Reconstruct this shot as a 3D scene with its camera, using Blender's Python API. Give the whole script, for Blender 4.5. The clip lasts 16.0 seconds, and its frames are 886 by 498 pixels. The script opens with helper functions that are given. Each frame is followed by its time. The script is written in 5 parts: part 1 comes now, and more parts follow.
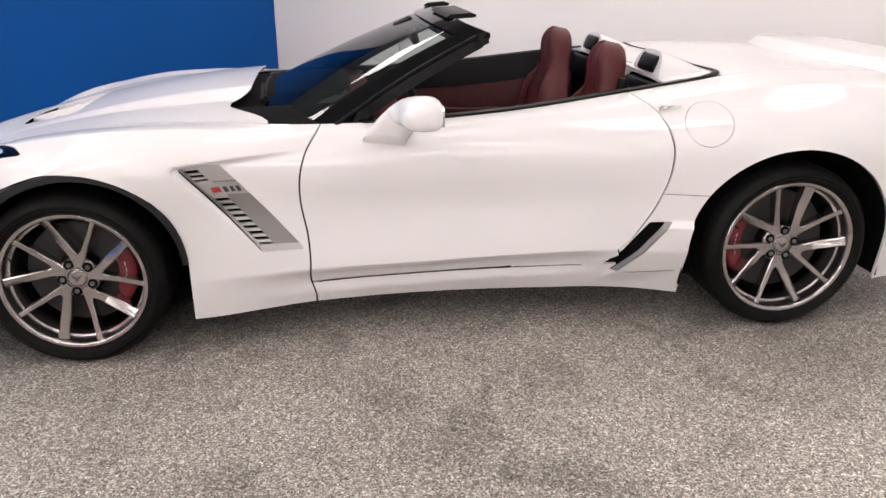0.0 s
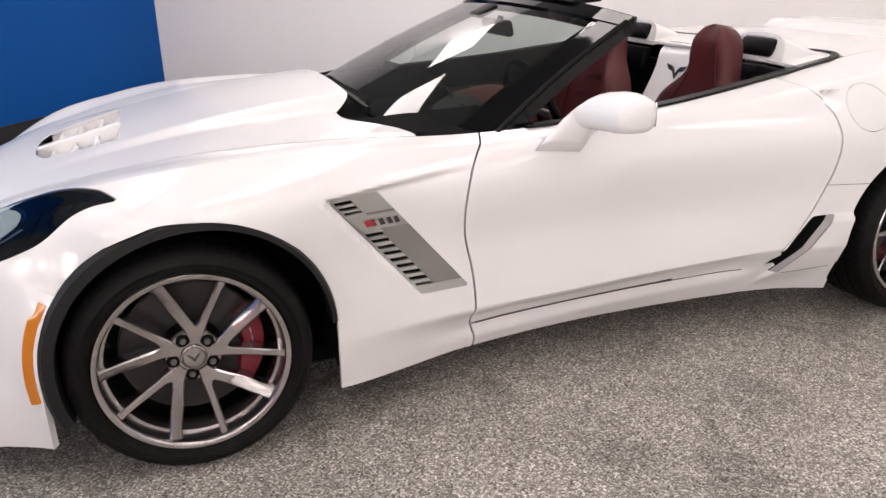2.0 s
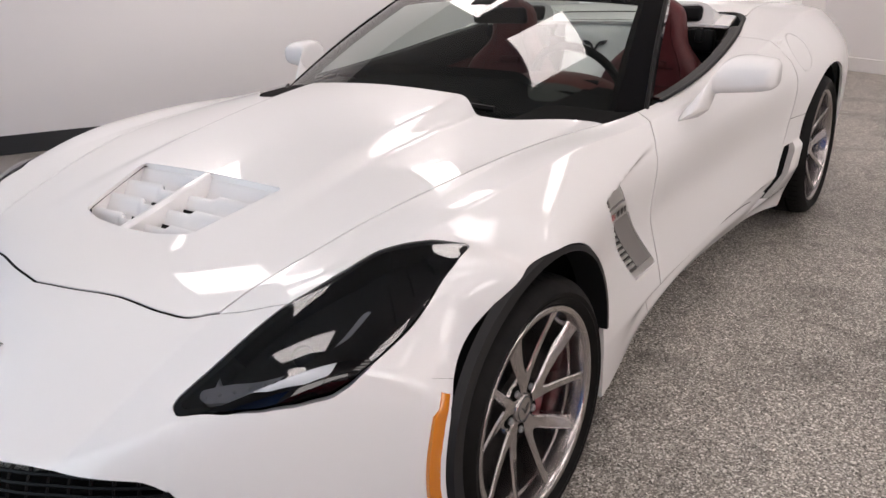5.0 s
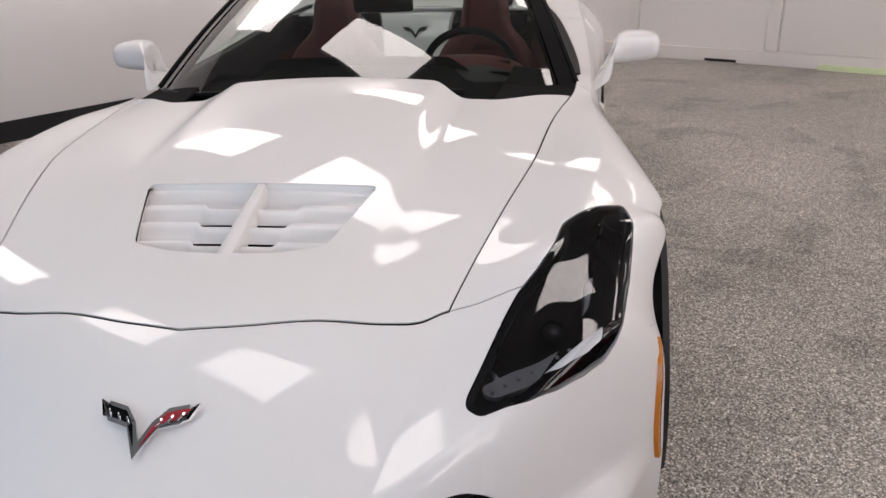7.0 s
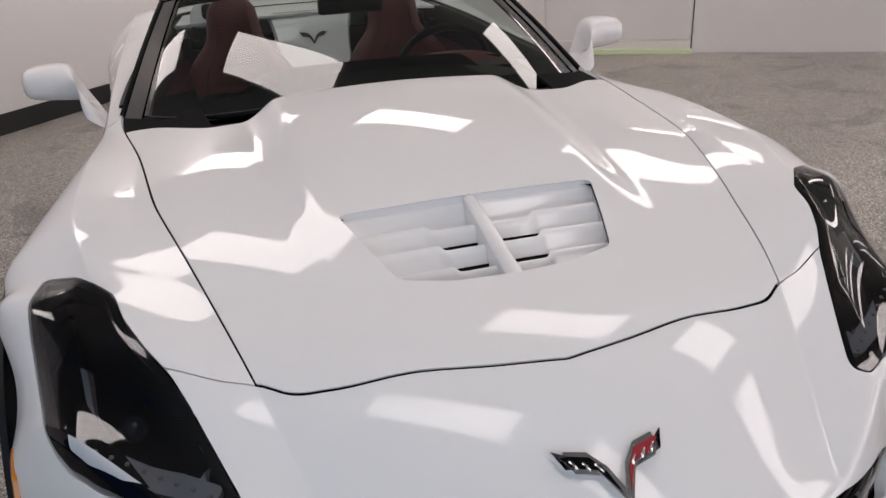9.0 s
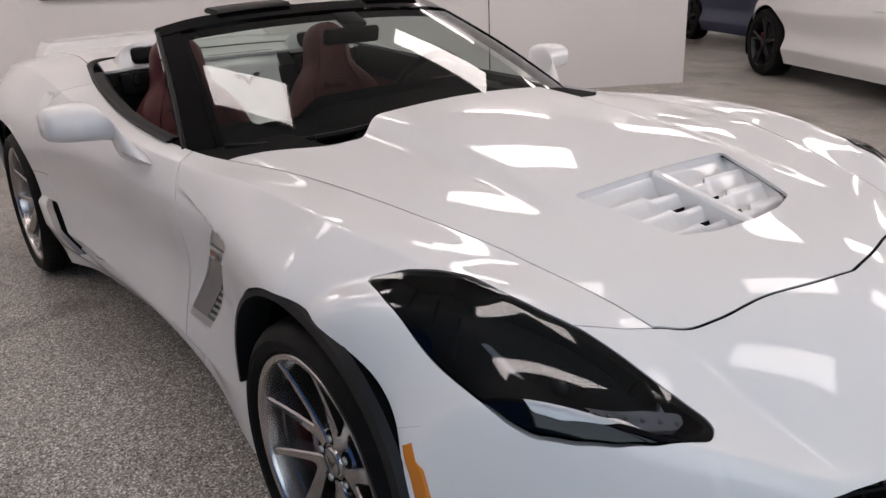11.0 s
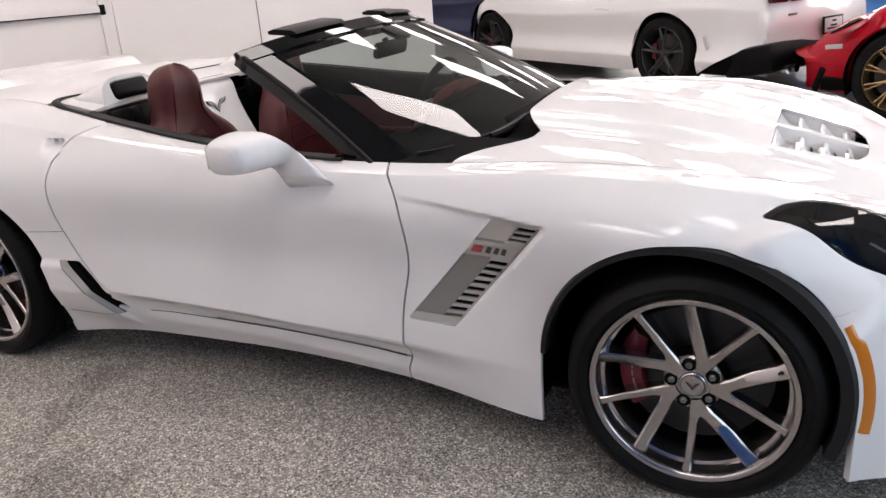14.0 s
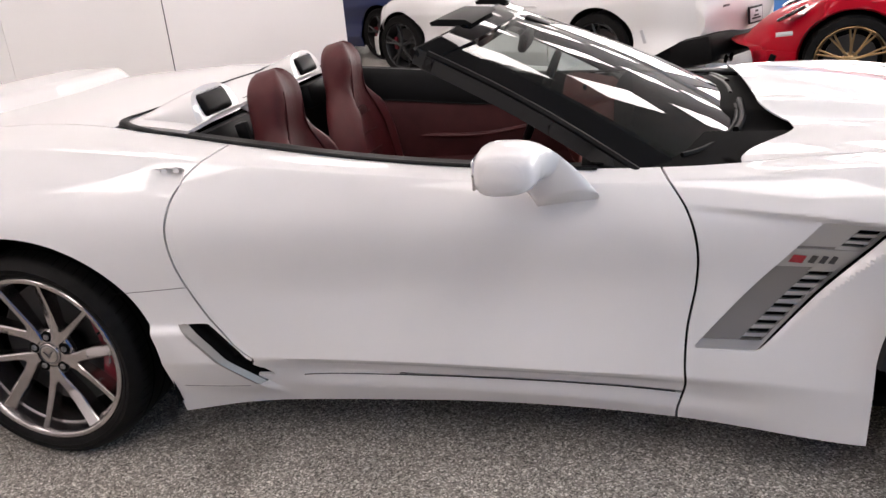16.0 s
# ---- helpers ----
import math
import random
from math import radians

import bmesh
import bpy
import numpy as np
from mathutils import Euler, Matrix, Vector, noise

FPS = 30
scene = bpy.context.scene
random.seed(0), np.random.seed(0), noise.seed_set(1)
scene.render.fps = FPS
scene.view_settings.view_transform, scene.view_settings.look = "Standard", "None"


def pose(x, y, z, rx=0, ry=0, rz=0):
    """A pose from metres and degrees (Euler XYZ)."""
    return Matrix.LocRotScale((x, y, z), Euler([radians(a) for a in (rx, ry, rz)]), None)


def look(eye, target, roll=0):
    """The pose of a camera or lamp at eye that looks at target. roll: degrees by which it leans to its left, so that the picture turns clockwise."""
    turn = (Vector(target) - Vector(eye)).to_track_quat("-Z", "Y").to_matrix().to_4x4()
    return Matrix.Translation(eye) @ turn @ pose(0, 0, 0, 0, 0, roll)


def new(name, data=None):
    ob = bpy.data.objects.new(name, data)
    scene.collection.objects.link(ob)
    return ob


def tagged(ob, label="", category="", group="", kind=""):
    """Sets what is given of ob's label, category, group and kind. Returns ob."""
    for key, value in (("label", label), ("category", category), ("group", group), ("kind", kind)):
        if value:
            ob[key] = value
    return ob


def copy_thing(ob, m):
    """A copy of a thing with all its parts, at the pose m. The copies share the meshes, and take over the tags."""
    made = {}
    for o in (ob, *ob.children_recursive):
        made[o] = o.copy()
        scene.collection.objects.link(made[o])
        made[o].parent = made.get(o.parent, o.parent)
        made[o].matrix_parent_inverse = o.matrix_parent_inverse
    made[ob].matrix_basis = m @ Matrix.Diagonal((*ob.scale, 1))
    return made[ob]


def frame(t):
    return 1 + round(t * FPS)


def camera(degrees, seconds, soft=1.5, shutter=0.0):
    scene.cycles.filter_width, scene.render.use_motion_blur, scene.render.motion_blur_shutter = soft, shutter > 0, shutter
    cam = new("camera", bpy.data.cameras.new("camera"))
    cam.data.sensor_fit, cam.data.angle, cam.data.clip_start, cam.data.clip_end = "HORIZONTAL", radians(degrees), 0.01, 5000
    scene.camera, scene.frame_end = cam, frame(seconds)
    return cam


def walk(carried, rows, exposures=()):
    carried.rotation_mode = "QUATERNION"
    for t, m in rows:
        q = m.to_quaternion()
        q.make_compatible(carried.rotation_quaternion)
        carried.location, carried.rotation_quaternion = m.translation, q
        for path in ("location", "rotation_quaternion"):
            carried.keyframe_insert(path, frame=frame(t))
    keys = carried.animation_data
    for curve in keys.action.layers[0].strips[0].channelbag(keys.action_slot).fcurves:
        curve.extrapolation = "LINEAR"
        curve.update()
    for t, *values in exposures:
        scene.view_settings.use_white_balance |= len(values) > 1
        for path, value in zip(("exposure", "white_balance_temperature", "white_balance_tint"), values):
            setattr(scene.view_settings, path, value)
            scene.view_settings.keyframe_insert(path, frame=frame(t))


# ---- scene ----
EXPOSURES = [(0, 0.24), (3, 0.2), (4.5, -0.06), (7, -0.36), (9.5, -0.54), (12, -0.18), (13.5, 0.15), (16, 0.34)]
LENS = 59.44
cam = camera(LENS, 16.0)
PATH = [
    (0, -1.0036, 3.6506, 1.3977, 69.369, 0.104, 172.936),
    (0.5, -0.763, 3.4484, 1.3648, 69.855, 0.506, 170.737),
    (1, -0.4704, 3.2796, 1.3546, 69.229, 0.668, 166.825),
    (1.5, -0.1983, 3.0657, 1.3316, 68.758, 0.703, 162.71),
    (2, 0.0502, 2.9042, 1.3205, 69.402, 0.62, 158.396),
    (2.5, 0.3279, 2.7819, 1.326, 69.19, 1.337, 153.349),
    (3, 0.5314, 2.5793, 1.3257, 68.706, 1.687, 148.871),
    (3.5, 0.7422, 2.3843, 1.3471, 68.468, 1.112, 143.914),
    (4, 0.9962, 2.233, 1.3577, 68.346, 1.953, 137.824),
    (4.5, 1.1818, 1.9848, 1.3561, 67.558, 2.201, 132.44),
    (5, 1.3454, 1.7119, 1.3348, 68.504, 3.163, 126.054),
    (5.5, 1.4941, 1.4584, 1.33, 68.582, 3.685, 119.13),
    (6, 1.6252, 1.2112, 1.3384, 68.093, 3.694, 111.895),
    (6.5, 1.736, 0.9586, 1.3569, 67.334, 3.173, 104.561),
    (7, 1.8238, 0.6874, 1.382, 66.613, 2.184, 97.382),
    (7.5, 1.775, 0.3812, 1.384, 65.978, 2.805, 91.205),
    (8, 1.7284, 0.1195, 1.3792, 65.968, 2.399, 85.499),
    (8.5, 1.7294, -0.1891, 1.3867, 65.832, 2.223, 78.184),
    (9, 1.6214, -0.4895, 1.3706, 66.265, 2.483, 73.161),
    (9.5, 1.5229, -0.7646, 1.3831, 66.902, 2.206, 68.147),
    (10, 1.4768, -1.0525, 1.3512, 67.875, 2.266, 61.776),
    (10.5, 1.3887, -1.307, 1.3157, 69.021, 2.183, 56.591),
    (11, 1.2726, -1.5479, 1.2948, 69.914, 2.196, 51.928),
    (11.5, 1.141, -1.7927, 1.3047, 70.139, 2.466, 47.19),
    (12, 1.0079, -2.061, 1.3634, 69.2, 3.111, 41.703),
    (12.5, 0.8058, -2.2474, 1.3763, 69.374, 4.009, 37.172),
    (13, 0.6737, -2.4773, 1.3761, 69.331, 4.051, 31.845),
    (13.5, 0.4958, -2.6557, 1.3846, 68.761, 4.05, 27.786),
    (14, 0.2235, -2.7232, 1.3704, 69.588, 3.91, 25.055),
    (14.5, -0.0646, -2.7719, 1.3664, 69.582, 4.001, 21.327),
    (15, -0.3547, -2.7861, 1.3713, 69.204, 4.586, 17.416),
    (15.5, -0.685, -2.706, 1.364, 69.70, 4.95, 14.88),
    (16, -1.012, -2.720, 1.361, 69.167, 4.63, 11.75),
]
walk(cam, [(row[0], pose(*row[1:])) for row in PATH], EXPOSURES)


# ---- world and light ----
world = bpy.data.worlds.new("world")
scene.world = world
world.use_nodes = True
world.node_tree.nodes["Background"].inputs[0].default_value = (0.9, 0.93, 1, 1)
world.node_tree.nodes["Background"].inputs[1].default_value = 0.1
LED_POWER = 8.2
DAY_POWER = 290.0
SIDE_POWER = 70.0

# ---- materials ----
def mat(name, color, rough=0.5, metal=0.0, coat=0.0, spec=0.5, emit=None, strength=0.0):
    m = bpy.data.materials.new(name)
    m.use_nodes = True
    b = m.node_tree.nodes["Principled BSDF"]
    b.inputs["Base Color"].default_value = (*color, 1)
    b.inputs["Roughness"].default_value = rough
    b.inputs["Metallic"].default_value = metal
    b.inputs["Coat Weight"].default_value = coat
    b.inputs["Coat Roughness"].default_value = 0.02
    b.inputs["Specular IOR Level"].default_value = spec
    if emit:
        b.inputs["Emission Color"].default_value = (*emit, 1)
        b.inputs["Emission Strength"].default_value = strength
    return m


def vary(m, scale, amount, bump=0.0, bump_scale=None, detail=6.0):
    """Mottles the base colour and adds fine relief, both in object space at real size."""
    nt = m.node_tree
    b = nt.nodes["Principled BSDF"]
    tc = nt.nodes.new("ShaderNodeTexCoord")
    n = nt.nodes.new("ShaderNodeTexNoise")
    n.inputs["Scale"].default_value = scale
    n.inputs["Detail"].default_value = detail
    nt.links.new(tc.outputs["Object"], n.inputs["Vector"])
    ramp = nt.nodes.new("ShaderNodeMapRange")
    ramp.inputs[1].default_value, ramp.inputs[2].default_value = 0.3, 0.7
    ramp.inputs[3].default_value, ramp.inputs[4].default_value = 1 - amount, 1 + amount
    nt.links.new(n.outputs["Fac"], ramp.inputs[0])
    mul = nt.nodes.new("ShaderNodeVectorMath")
    mul.operation = "SCALE"
    mul.inputs[0].default_value = b.inputs["Base Color"].default_value[:3]
    nt.links.new(ramp.outputs[0], mul.inputs["Scale"])
    nt.links.new(mul.outputs[0], b.inputs["Base Color"])
    if bump:
        n2 = nt.nodes.new("ShaderNodeTexNoise")
        n2.inputs["Scale"].default_value = bump_scale or scale * 6
        n2.inputs["Detail"].default_value = 4
        nt.links.new(tc.outputs["Object"], n2.inputs["Vector"])
        bp = nt.nodes.new("ShaderNodeBump")
        bp.inputs["Strength"].default_value = bump
        bp.inputs["Distance"].default_value = 0.002
        nt.links.new(n2.outputs["Fac"], bp.inputs["Height"])
        nt.links.new(bp.outputs[0], b.inputs["Normal"])
    return m


WHITE = mat("white_car_paint", (0.72, 0.71, 0.71), 0.45, coat=0.85, spec=0.1)
BLACK = mat("black_plastic", (0.0035, 0.0035, 0.004), 0.45, spec=0.11)
GLOSS_BLACK = mat("gloss_black", (0.0025, 0.0025, 0.003), 0.05, spec=0.30)
RUBBER = vary(mat("tyre_rubber", (0.0052, 0.0048, 0.0048), 0.55, spec=0.13), 30, 0.3, 0.3, 300)
RIM = mat("polished_grey_alloy", (0.46, 0.435, 0.43), 0.24, 1.0)
STEEL = mat("brushed_disc", (0.05, 0.048, 0.048), 0.45, 0.6)
CALIPER = mat("red_caliper", (0.17, 0.006, 0.016), 0.4, coat=0.3)
LEATHER = vary(mat("red_leather", (0.066, 0.0085, 0.010), 0.5, spec=0.35), 20, 0.12, 0.35, 500)
SILVER = mat("silver_trim", (0.52, 0.52, 0.51), 0.38, 0.8)
AMBER = mat("amber_lens", (0.56, 0.18, 0.01), 0.2, coat=0.5)
CHROME = mat("chrome", (0.75, 0.75, 0.76), 0.08, 1.0)
DARK = mat("dark_liner", (0.004, 0.004, 0.004), 0.9, spec=0.1)
WALL = vary(mat("painted_wall", (0.80, 0.77, 0.76), 0.6), 0.8, 0.02, 0.08, 60)
BLUE = vary(mat("blue_wall", (0.002, 0.075, 0.31), 0.6, spec=0.15), 0.8, 0.05, 0.08, 60)


def flake_floor():
    """Clear-coated floor strewn with pale and dark paint flakes."""
    m = mat("flake_floor", (0.2, 0.19, 0.18), 0.3, spec=0.13)
    nt = m.node_tree
    b = nt.nodes["Principled BSDF"]
    tc = nt.nodes.new("ShaderNodeTexCoord")
    warp = nt.nodes.new("ShaderNodeTexNoise")
    warp.inputs["Scale"].default_value = 60
    add = nt.nodes.new("ShaderNodeMixRGB")
    add.blend_type = "ADD"
    add.inputs[0].default_value = 0.012
    nt.links.new(tc.outputs["Object"], warp.inputs["Vector"])
    nt.links.new(tc.outputs["Object"], add.inputs[1])
    nt.links.new(warp.outputs["Color"], add.inputs[2])
    cells = []
    for scale in (200, 340):
        v = nt.nodes.new("ShaderNodeTexVoronoi")
        v.inputs["Scale"].default_value = scale
        nt.links.new(add.outputs[0], v.inputs["Vector"])
        sep = nt.nodes.new("ShaderNodeSeparateColor")
        nt.links.new(v.outputs["Color"], sep.inputs[0])
        cells.append(sep)
    ramp_ = nt.nodes.new("ShaderNodeValToRGB")
    ramp_.color_ramp.interpolation = "CONSTANT"
    el = ramp_.color_ramp.elements
    el[0].position, el[0].color = 0.0, (0.118, 0.107, 0.096, 1)
    el[1].position, el[1].color = 0.12, (0.248, 0.228, 0.205, 1)
    for pos, col in ((0.48, (0.37, 0.34, 0.303)), (0.72, (0.52, 0.483, 0.434)), (0.83, (0.62, 0.585, 0.535)), (0.925, (0.80, 0.77, 0.715))):
        e = el.new(pos)
        e.color = (*col, 1)
    nt.links.new(cells[0].outputs[0], ramp_.inputs[0])
    fine = nt.nodes.new("ShaderNodeMapRange")
    fine.inputs[3].default_value, fine.inputs[4].default_value = 0.62, 1.22
    nt.links.new(cells[1].outputs[1], fine.inputs[0])
    big = nt.nodes.new("ShaderNodeTexNoise")
    big.inputs["Scale"].default_value = 0.9
    big.inputs["Detail"].default_value = 5
    nt.links.new(tc.outputs["Object"], big.inputs["Vector"])
    mr = nt.nodes.new("ShaderNodeMapRange")
    mr.inputs[1].default_value, mr.inputs[2].default_value = 0.3, 0.7
    mr.inputs[3].default_value, mr.inputs[4].default_value = 0.78, 1.18
    nt.links.new(big.outputs["Fac"], mr.inputs[0])
    mul = nt.nodes.new("ShaderNodeMath")
    mul.operation = "MULTIPLY"
    nt.links.new(fine.outputs[0], mul.inputs[0])
    patch = nt.nodes.new("ShaderNodeTexNoise")
    patch.inputs["Scale"].default_value = 2.3
    patch.inputs["Detail"].default_value = 3
    patch.inputs["Distortion"].default_value = 0.6
    nt.links.new(tc.outputs["Object"], patch.inputs["Vector"])
    worn = nt.nodes.new("ShaderNodeMapRange")
    worn.interpolation_type = "SMOOTHSTEP"
    worn.inputs[1].default_value, worn.inputs[2].default_value = 0.36, 0.47
    worn.inputs[3].default_value, worn.inputs[4].default_value = 0.76, 1.04
    nt.links.new(patch.outputs["Fac"], worn.inputs[0])
    both_ = nt.nodes.new("ShaderNodeMath")
    both_.operation = "MULTIPLY"
    nt.links.new(mr.outputs[0], both_.inputs[0])
    nt.links.new(worn.outputs[0], both_.inputs[1])
    nt.links.new(both_.outputs[0], mul.inputs[1])
    sc = nt.nodes.new("ShaderNodeVectorMath")
    sc.operation = "SCALE"
    nt.links.new(ramp_.outputs[0], sc.inputs[0])
    nt.links.new(mul.outputs[0], sc.inputs["Scale"])
    nt.links.new(sc.outputs[0], b.inputs["Base Color"])
    rr = nt.nodes.new("ShaderNodeMapRange")
    rr.inputs[3].default_value, rr.inputs[4].default_value = 0.22, 0.42
    nt.links.new(big.outputs["Fac"], rr.inputs[0])
    nt.links.new(rr.outputs[0], b.inputs["Roughness"])
    bp = nt.nodes.new("ShaderNodeBump")
    bp.inputs["Strength"].default_value = 0.25
    bp.inputs["Distance"].default_value = 0.001
    nt.links.new(cells[0].outputs[1], bp.inputs["Height"])
    nt.links.new(bp.outputs[0], b.inputs["Normal"])
    return m


FLOOR = flake_floor()


def glass(name, tint, rough=0.0):
    m = bpy.data.materials.new(name)
    m.use_nodes = True
    nt = m.node_tree
    nt.nodes.clear()
    out = nt.nodes.new("ShaderNodeOutputMaterial")
    tr = nt.nodes.new("ShaderNodeBsdfTransparent")
    tr.inputs[0].default_value = (*tint, 1)
    gl = nt.nodes.new("ShaderNodeBsdfGlossy")
    gl.inputs["Roughness"].default_value = rough
    fr = nt.nodes.new("ShaderNodeFresnel")
    fr.inputs[0].default_value = 1.7
    mix = nt.nodes.new("ShaderNodeMixShader")
    nt.links.new(fr.outputs[0], mix.inputs[0])
    nt.links.new(tr.outputs[0], mix.inputs[1])
    nt.links.new(gl.outputs[0], mix.inputs[2])
    nt.links.new(mix.outputs[0], out.inputs[0])
    return m


CHARCOAL = mat("charcoal_flare", (0.011, 0.011, 0.012), 0.5, spec=0.25)
BLADE = mat("grey_satin_trim", (0.26, 0.25, 0.245), 0.4, 0.5)
LED_DOT = mat("frosted_led", (0.38, 0.39, 0.41), 0.4)
THRESH = mat("pale_green_strip", (0.70, 0.80, 0.52), 0.5)
NUT = mat("lug_nut_steel", (0.25, 0.25, 0.25), 0.3, 0.9)
GLASS = glass("windscreen_glass", (0.56, 0.64, 0.61))
GUNMETAL = mat("gunmetal", (0.10, 0.10, 0.105), 0.3, 0.9)
BADGE_RED = mat("badge_red", (0.30, 0.02, 0.03), 0.25, coat=0.8)
PALE = mat("pale_lettering", (0.6, 0.58, 0.58), 0.5)
STRIP = mat("frosted_strip", (0.42, 0.44, 0.47), 0.25, coat=0.5)
LENS_BALL = mat("projector_lens", (0.02, 0.022, 0.026), 0.25, coat=0.2)
LEATHER_DARK = vary(mat("dark_red_leather", (0.045, 0.009, 0.010), 0.6, spec=0.2), 20, 0.15, 0.3, 500)
DASH_LEATHER = vary(mat("dash_leather", (0.12, 0.026, 0.022), 0.55, spec=0.3), 30, 0.15, 0.3, 500)
DASH_PAD = vary(mat("dash_pad", (0.030, 0.034, 0.031), 0.6, spec=0.4), 40, 0.12, 0.3, 600)
LENS_GLASS = glass("headlamp_lens", (0.74, 0.75, 0.78))
SKIRT = mat("black_skirting", (0.012, 0.012, 0.013), 0.4)
TRIM_WHITE = mat("white_trim", (0.78, 0.75, 0.73), 0.4)
PAINT_WHITE2 = mat("bright_white_paint", (0.78, 0.77, 0.77), 0.3, coat=1.0)
PAINT_RED = mat("guards_red_paint", (0.36, 0.0005, 0.011), 0.5, coat=0.3, spec=0.05)
PAINT_NAVY = mat("navy_paint", (0.003, 0.014, 0.085), 0.3, 0.1, coat=0.6)
PAINT_BLUE = mat("azure_paint", (0.02, 0.16, 0.48), 0.3, 0.1, coat=1.0)
BRONZE = mat("bronze_alloy", (0.30, 0.20, 0.10), 0.35, 0.9)
BLACK_RIM = mat("black_alloy", (0.018, 0.018, 0.019), 0.28, 0.3)
PLATE = mat("plate_frame", (0.5, 0.5, 0.52), 0.5)
TAIL_RED = mat("smoked_tail_lamp", (0.05, 0.01, 0.012), 0.1, coat=1.0)
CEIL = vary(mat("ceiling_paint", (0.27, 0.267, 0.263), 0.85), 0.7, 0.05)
SIDE_GLASS = mat("dark_car_glass", (0.012, 0.014, 0.015), 0.03, coat=1.0)
LED = mat("led_panel", (1, 1, 1), 0.5, emit=(1.0, 0.90, 0.875), strength=LED_POWER)

# ---- mesh helpers ----
def smooth(ob, angle=40):
    me = ob.data
    me.polygons.foreach_set("use_smooth", [True] * len(me.polygons))
    if angle < 180:
        me.set_sharp_from_angle(angle=radians(angle))
    me.update()
    return ob


def part(name, bm, material, parent=None, label="", angle=40):
    """Links a bmesh as one mesh object under its thing."""
    me = bpy.data.meshes.new(name)
    bmesh.ops.recalc_face_normals(bm, faces=bm.faces) if bm.faces and name != "open" else None
    bm.to_mesh(me)
    bm.free()
    me.materials.append(material)
    ob = new(name, me)
    smooth(ob, angle)
    if parent:
        ob.parent = parent
    return tagged(ob, label)


def raw(name, verts, faces, material, parent=None, label="", angle=40):
    """Links plain vertex and face arrays as one mesh object."""
    me = bpy.data.meshes.new(name)
    me.from_pydata([tuple(v) for v in verts], [], [tuple(int(i) for i in f) for f in faces])
    me.materials.append(material)
    ob = new(name, me)
    smooth(ob, angle)
    if parent:
        ob.parent = parent
    return tagged(ob, label)


def thing(name, label, category, group="", at=(0, 0, 0)):
    ob = new(name)
    ob.location = at
    return tagged(ob, label, category, group)


def add_box(bm, size, m, bevel=0.0, segs=2):
    made = bmesh.ops.create_cube(bm, size=1.0)["verts"]
    bmesh.ops.scale(bm, vec=size, verts=made)
    if bevel:
        edges = list({e for v in made for e in v.link_edges})
        made = bmesh.ops.bevel(bm, geom=edges, offset=bevel, segments=segs, affect="EDGES", profile=0.5)["verts"]
        made = list({v for v in made})
    bmesh.ops.transform(bm, matrix=m, verts=made)
    return made


def box(size, m, bevel=0.0, segs=2):
    bm = bmesh.new()
    add_box(bm, size, m, bevel, segs)
    return bm


def lathe(profile, n, closed=False):
    """Turns (radius, y) points round the y axis."""
    bm = bmesh.new()
    rings = []
    for i in range(n):
        a = 2 * math.pi * i / n
        rings.append([bm.verts.new((r * math.cos(a), y, r * math.sin(a))) for r, y in profile])
    k = len(profile)
    for i in range(n):
        a, b = rings[i], rings[(i + 1) % n]
        for j in range(k if closed else k - 1):
            bm.faces.new((a[j], a[(j + 1) % k], b[(j + 1) % k], b[j]))
    return bm


def tube(points, radius, n=8, closed=False, flat=1.0):
    """A bent rod through the points."""
    bm = bmesh.new()
    pts = [Vector(p) for p in points]
    rings = []
    up = Vector((0, 0, 1))
    for i, p in enumerate(pts):
        a = pts[i - 1] if i or closed else p
        b = pts[(i + 1) % len(pts)] if i < len(pts) - 1 or closed else p
        d = (b - a).normalized()
        side = d.cross(up)
        side = side.normalized() if side.length > 1e-4 else Vector((1, 0, 0))
        u2 = side.cross(d)
        r = radius[i] if isinstance(radius, (list, tuple)) else radius
        rings.append([bm.verts.new(p + side * (r * math.cos(2 * math.pi * j / n)) + u2 * (r * flat * math.sin(2 * math.pi * j / n))) for j in range(n)])
    for i in range(len(rings) - (0 if closed else 1)):
        a, b = rings[i], rings[(i + 1) % len(rings)]
        for j in range(n):
            bm.faces.new((a[j], a[(j + 1) % n], b[(j + 1) % n], b[j]))
    if not closed:
        bm.faces.new(rings[0][::-1])
        bm.faces.new(rings[-1])
    return bm


def spline(points, n):
    """A smooth curve of n points through the given ones."""
    p = np.array(points, float)
    u = np.linspace(0, len(p) - 1, n)
    i = np.minimum(u.astype(int), len(p) - 2)
    w = (u - i)[:, None]
    q = np.vstack([2 * p[0] - p[1], p, 2 * p[-1] - p[-2]])
    a, b, c, d = q[i], q[i + 1], q[i + 2], q[i + 3]
    return 0.5 * (2 * b + (c - a) * w + (2 * a - 5 * b + 4 * c - d) * w ** 2 + (3 * b - a - 3 * c + d) * w ** 3)


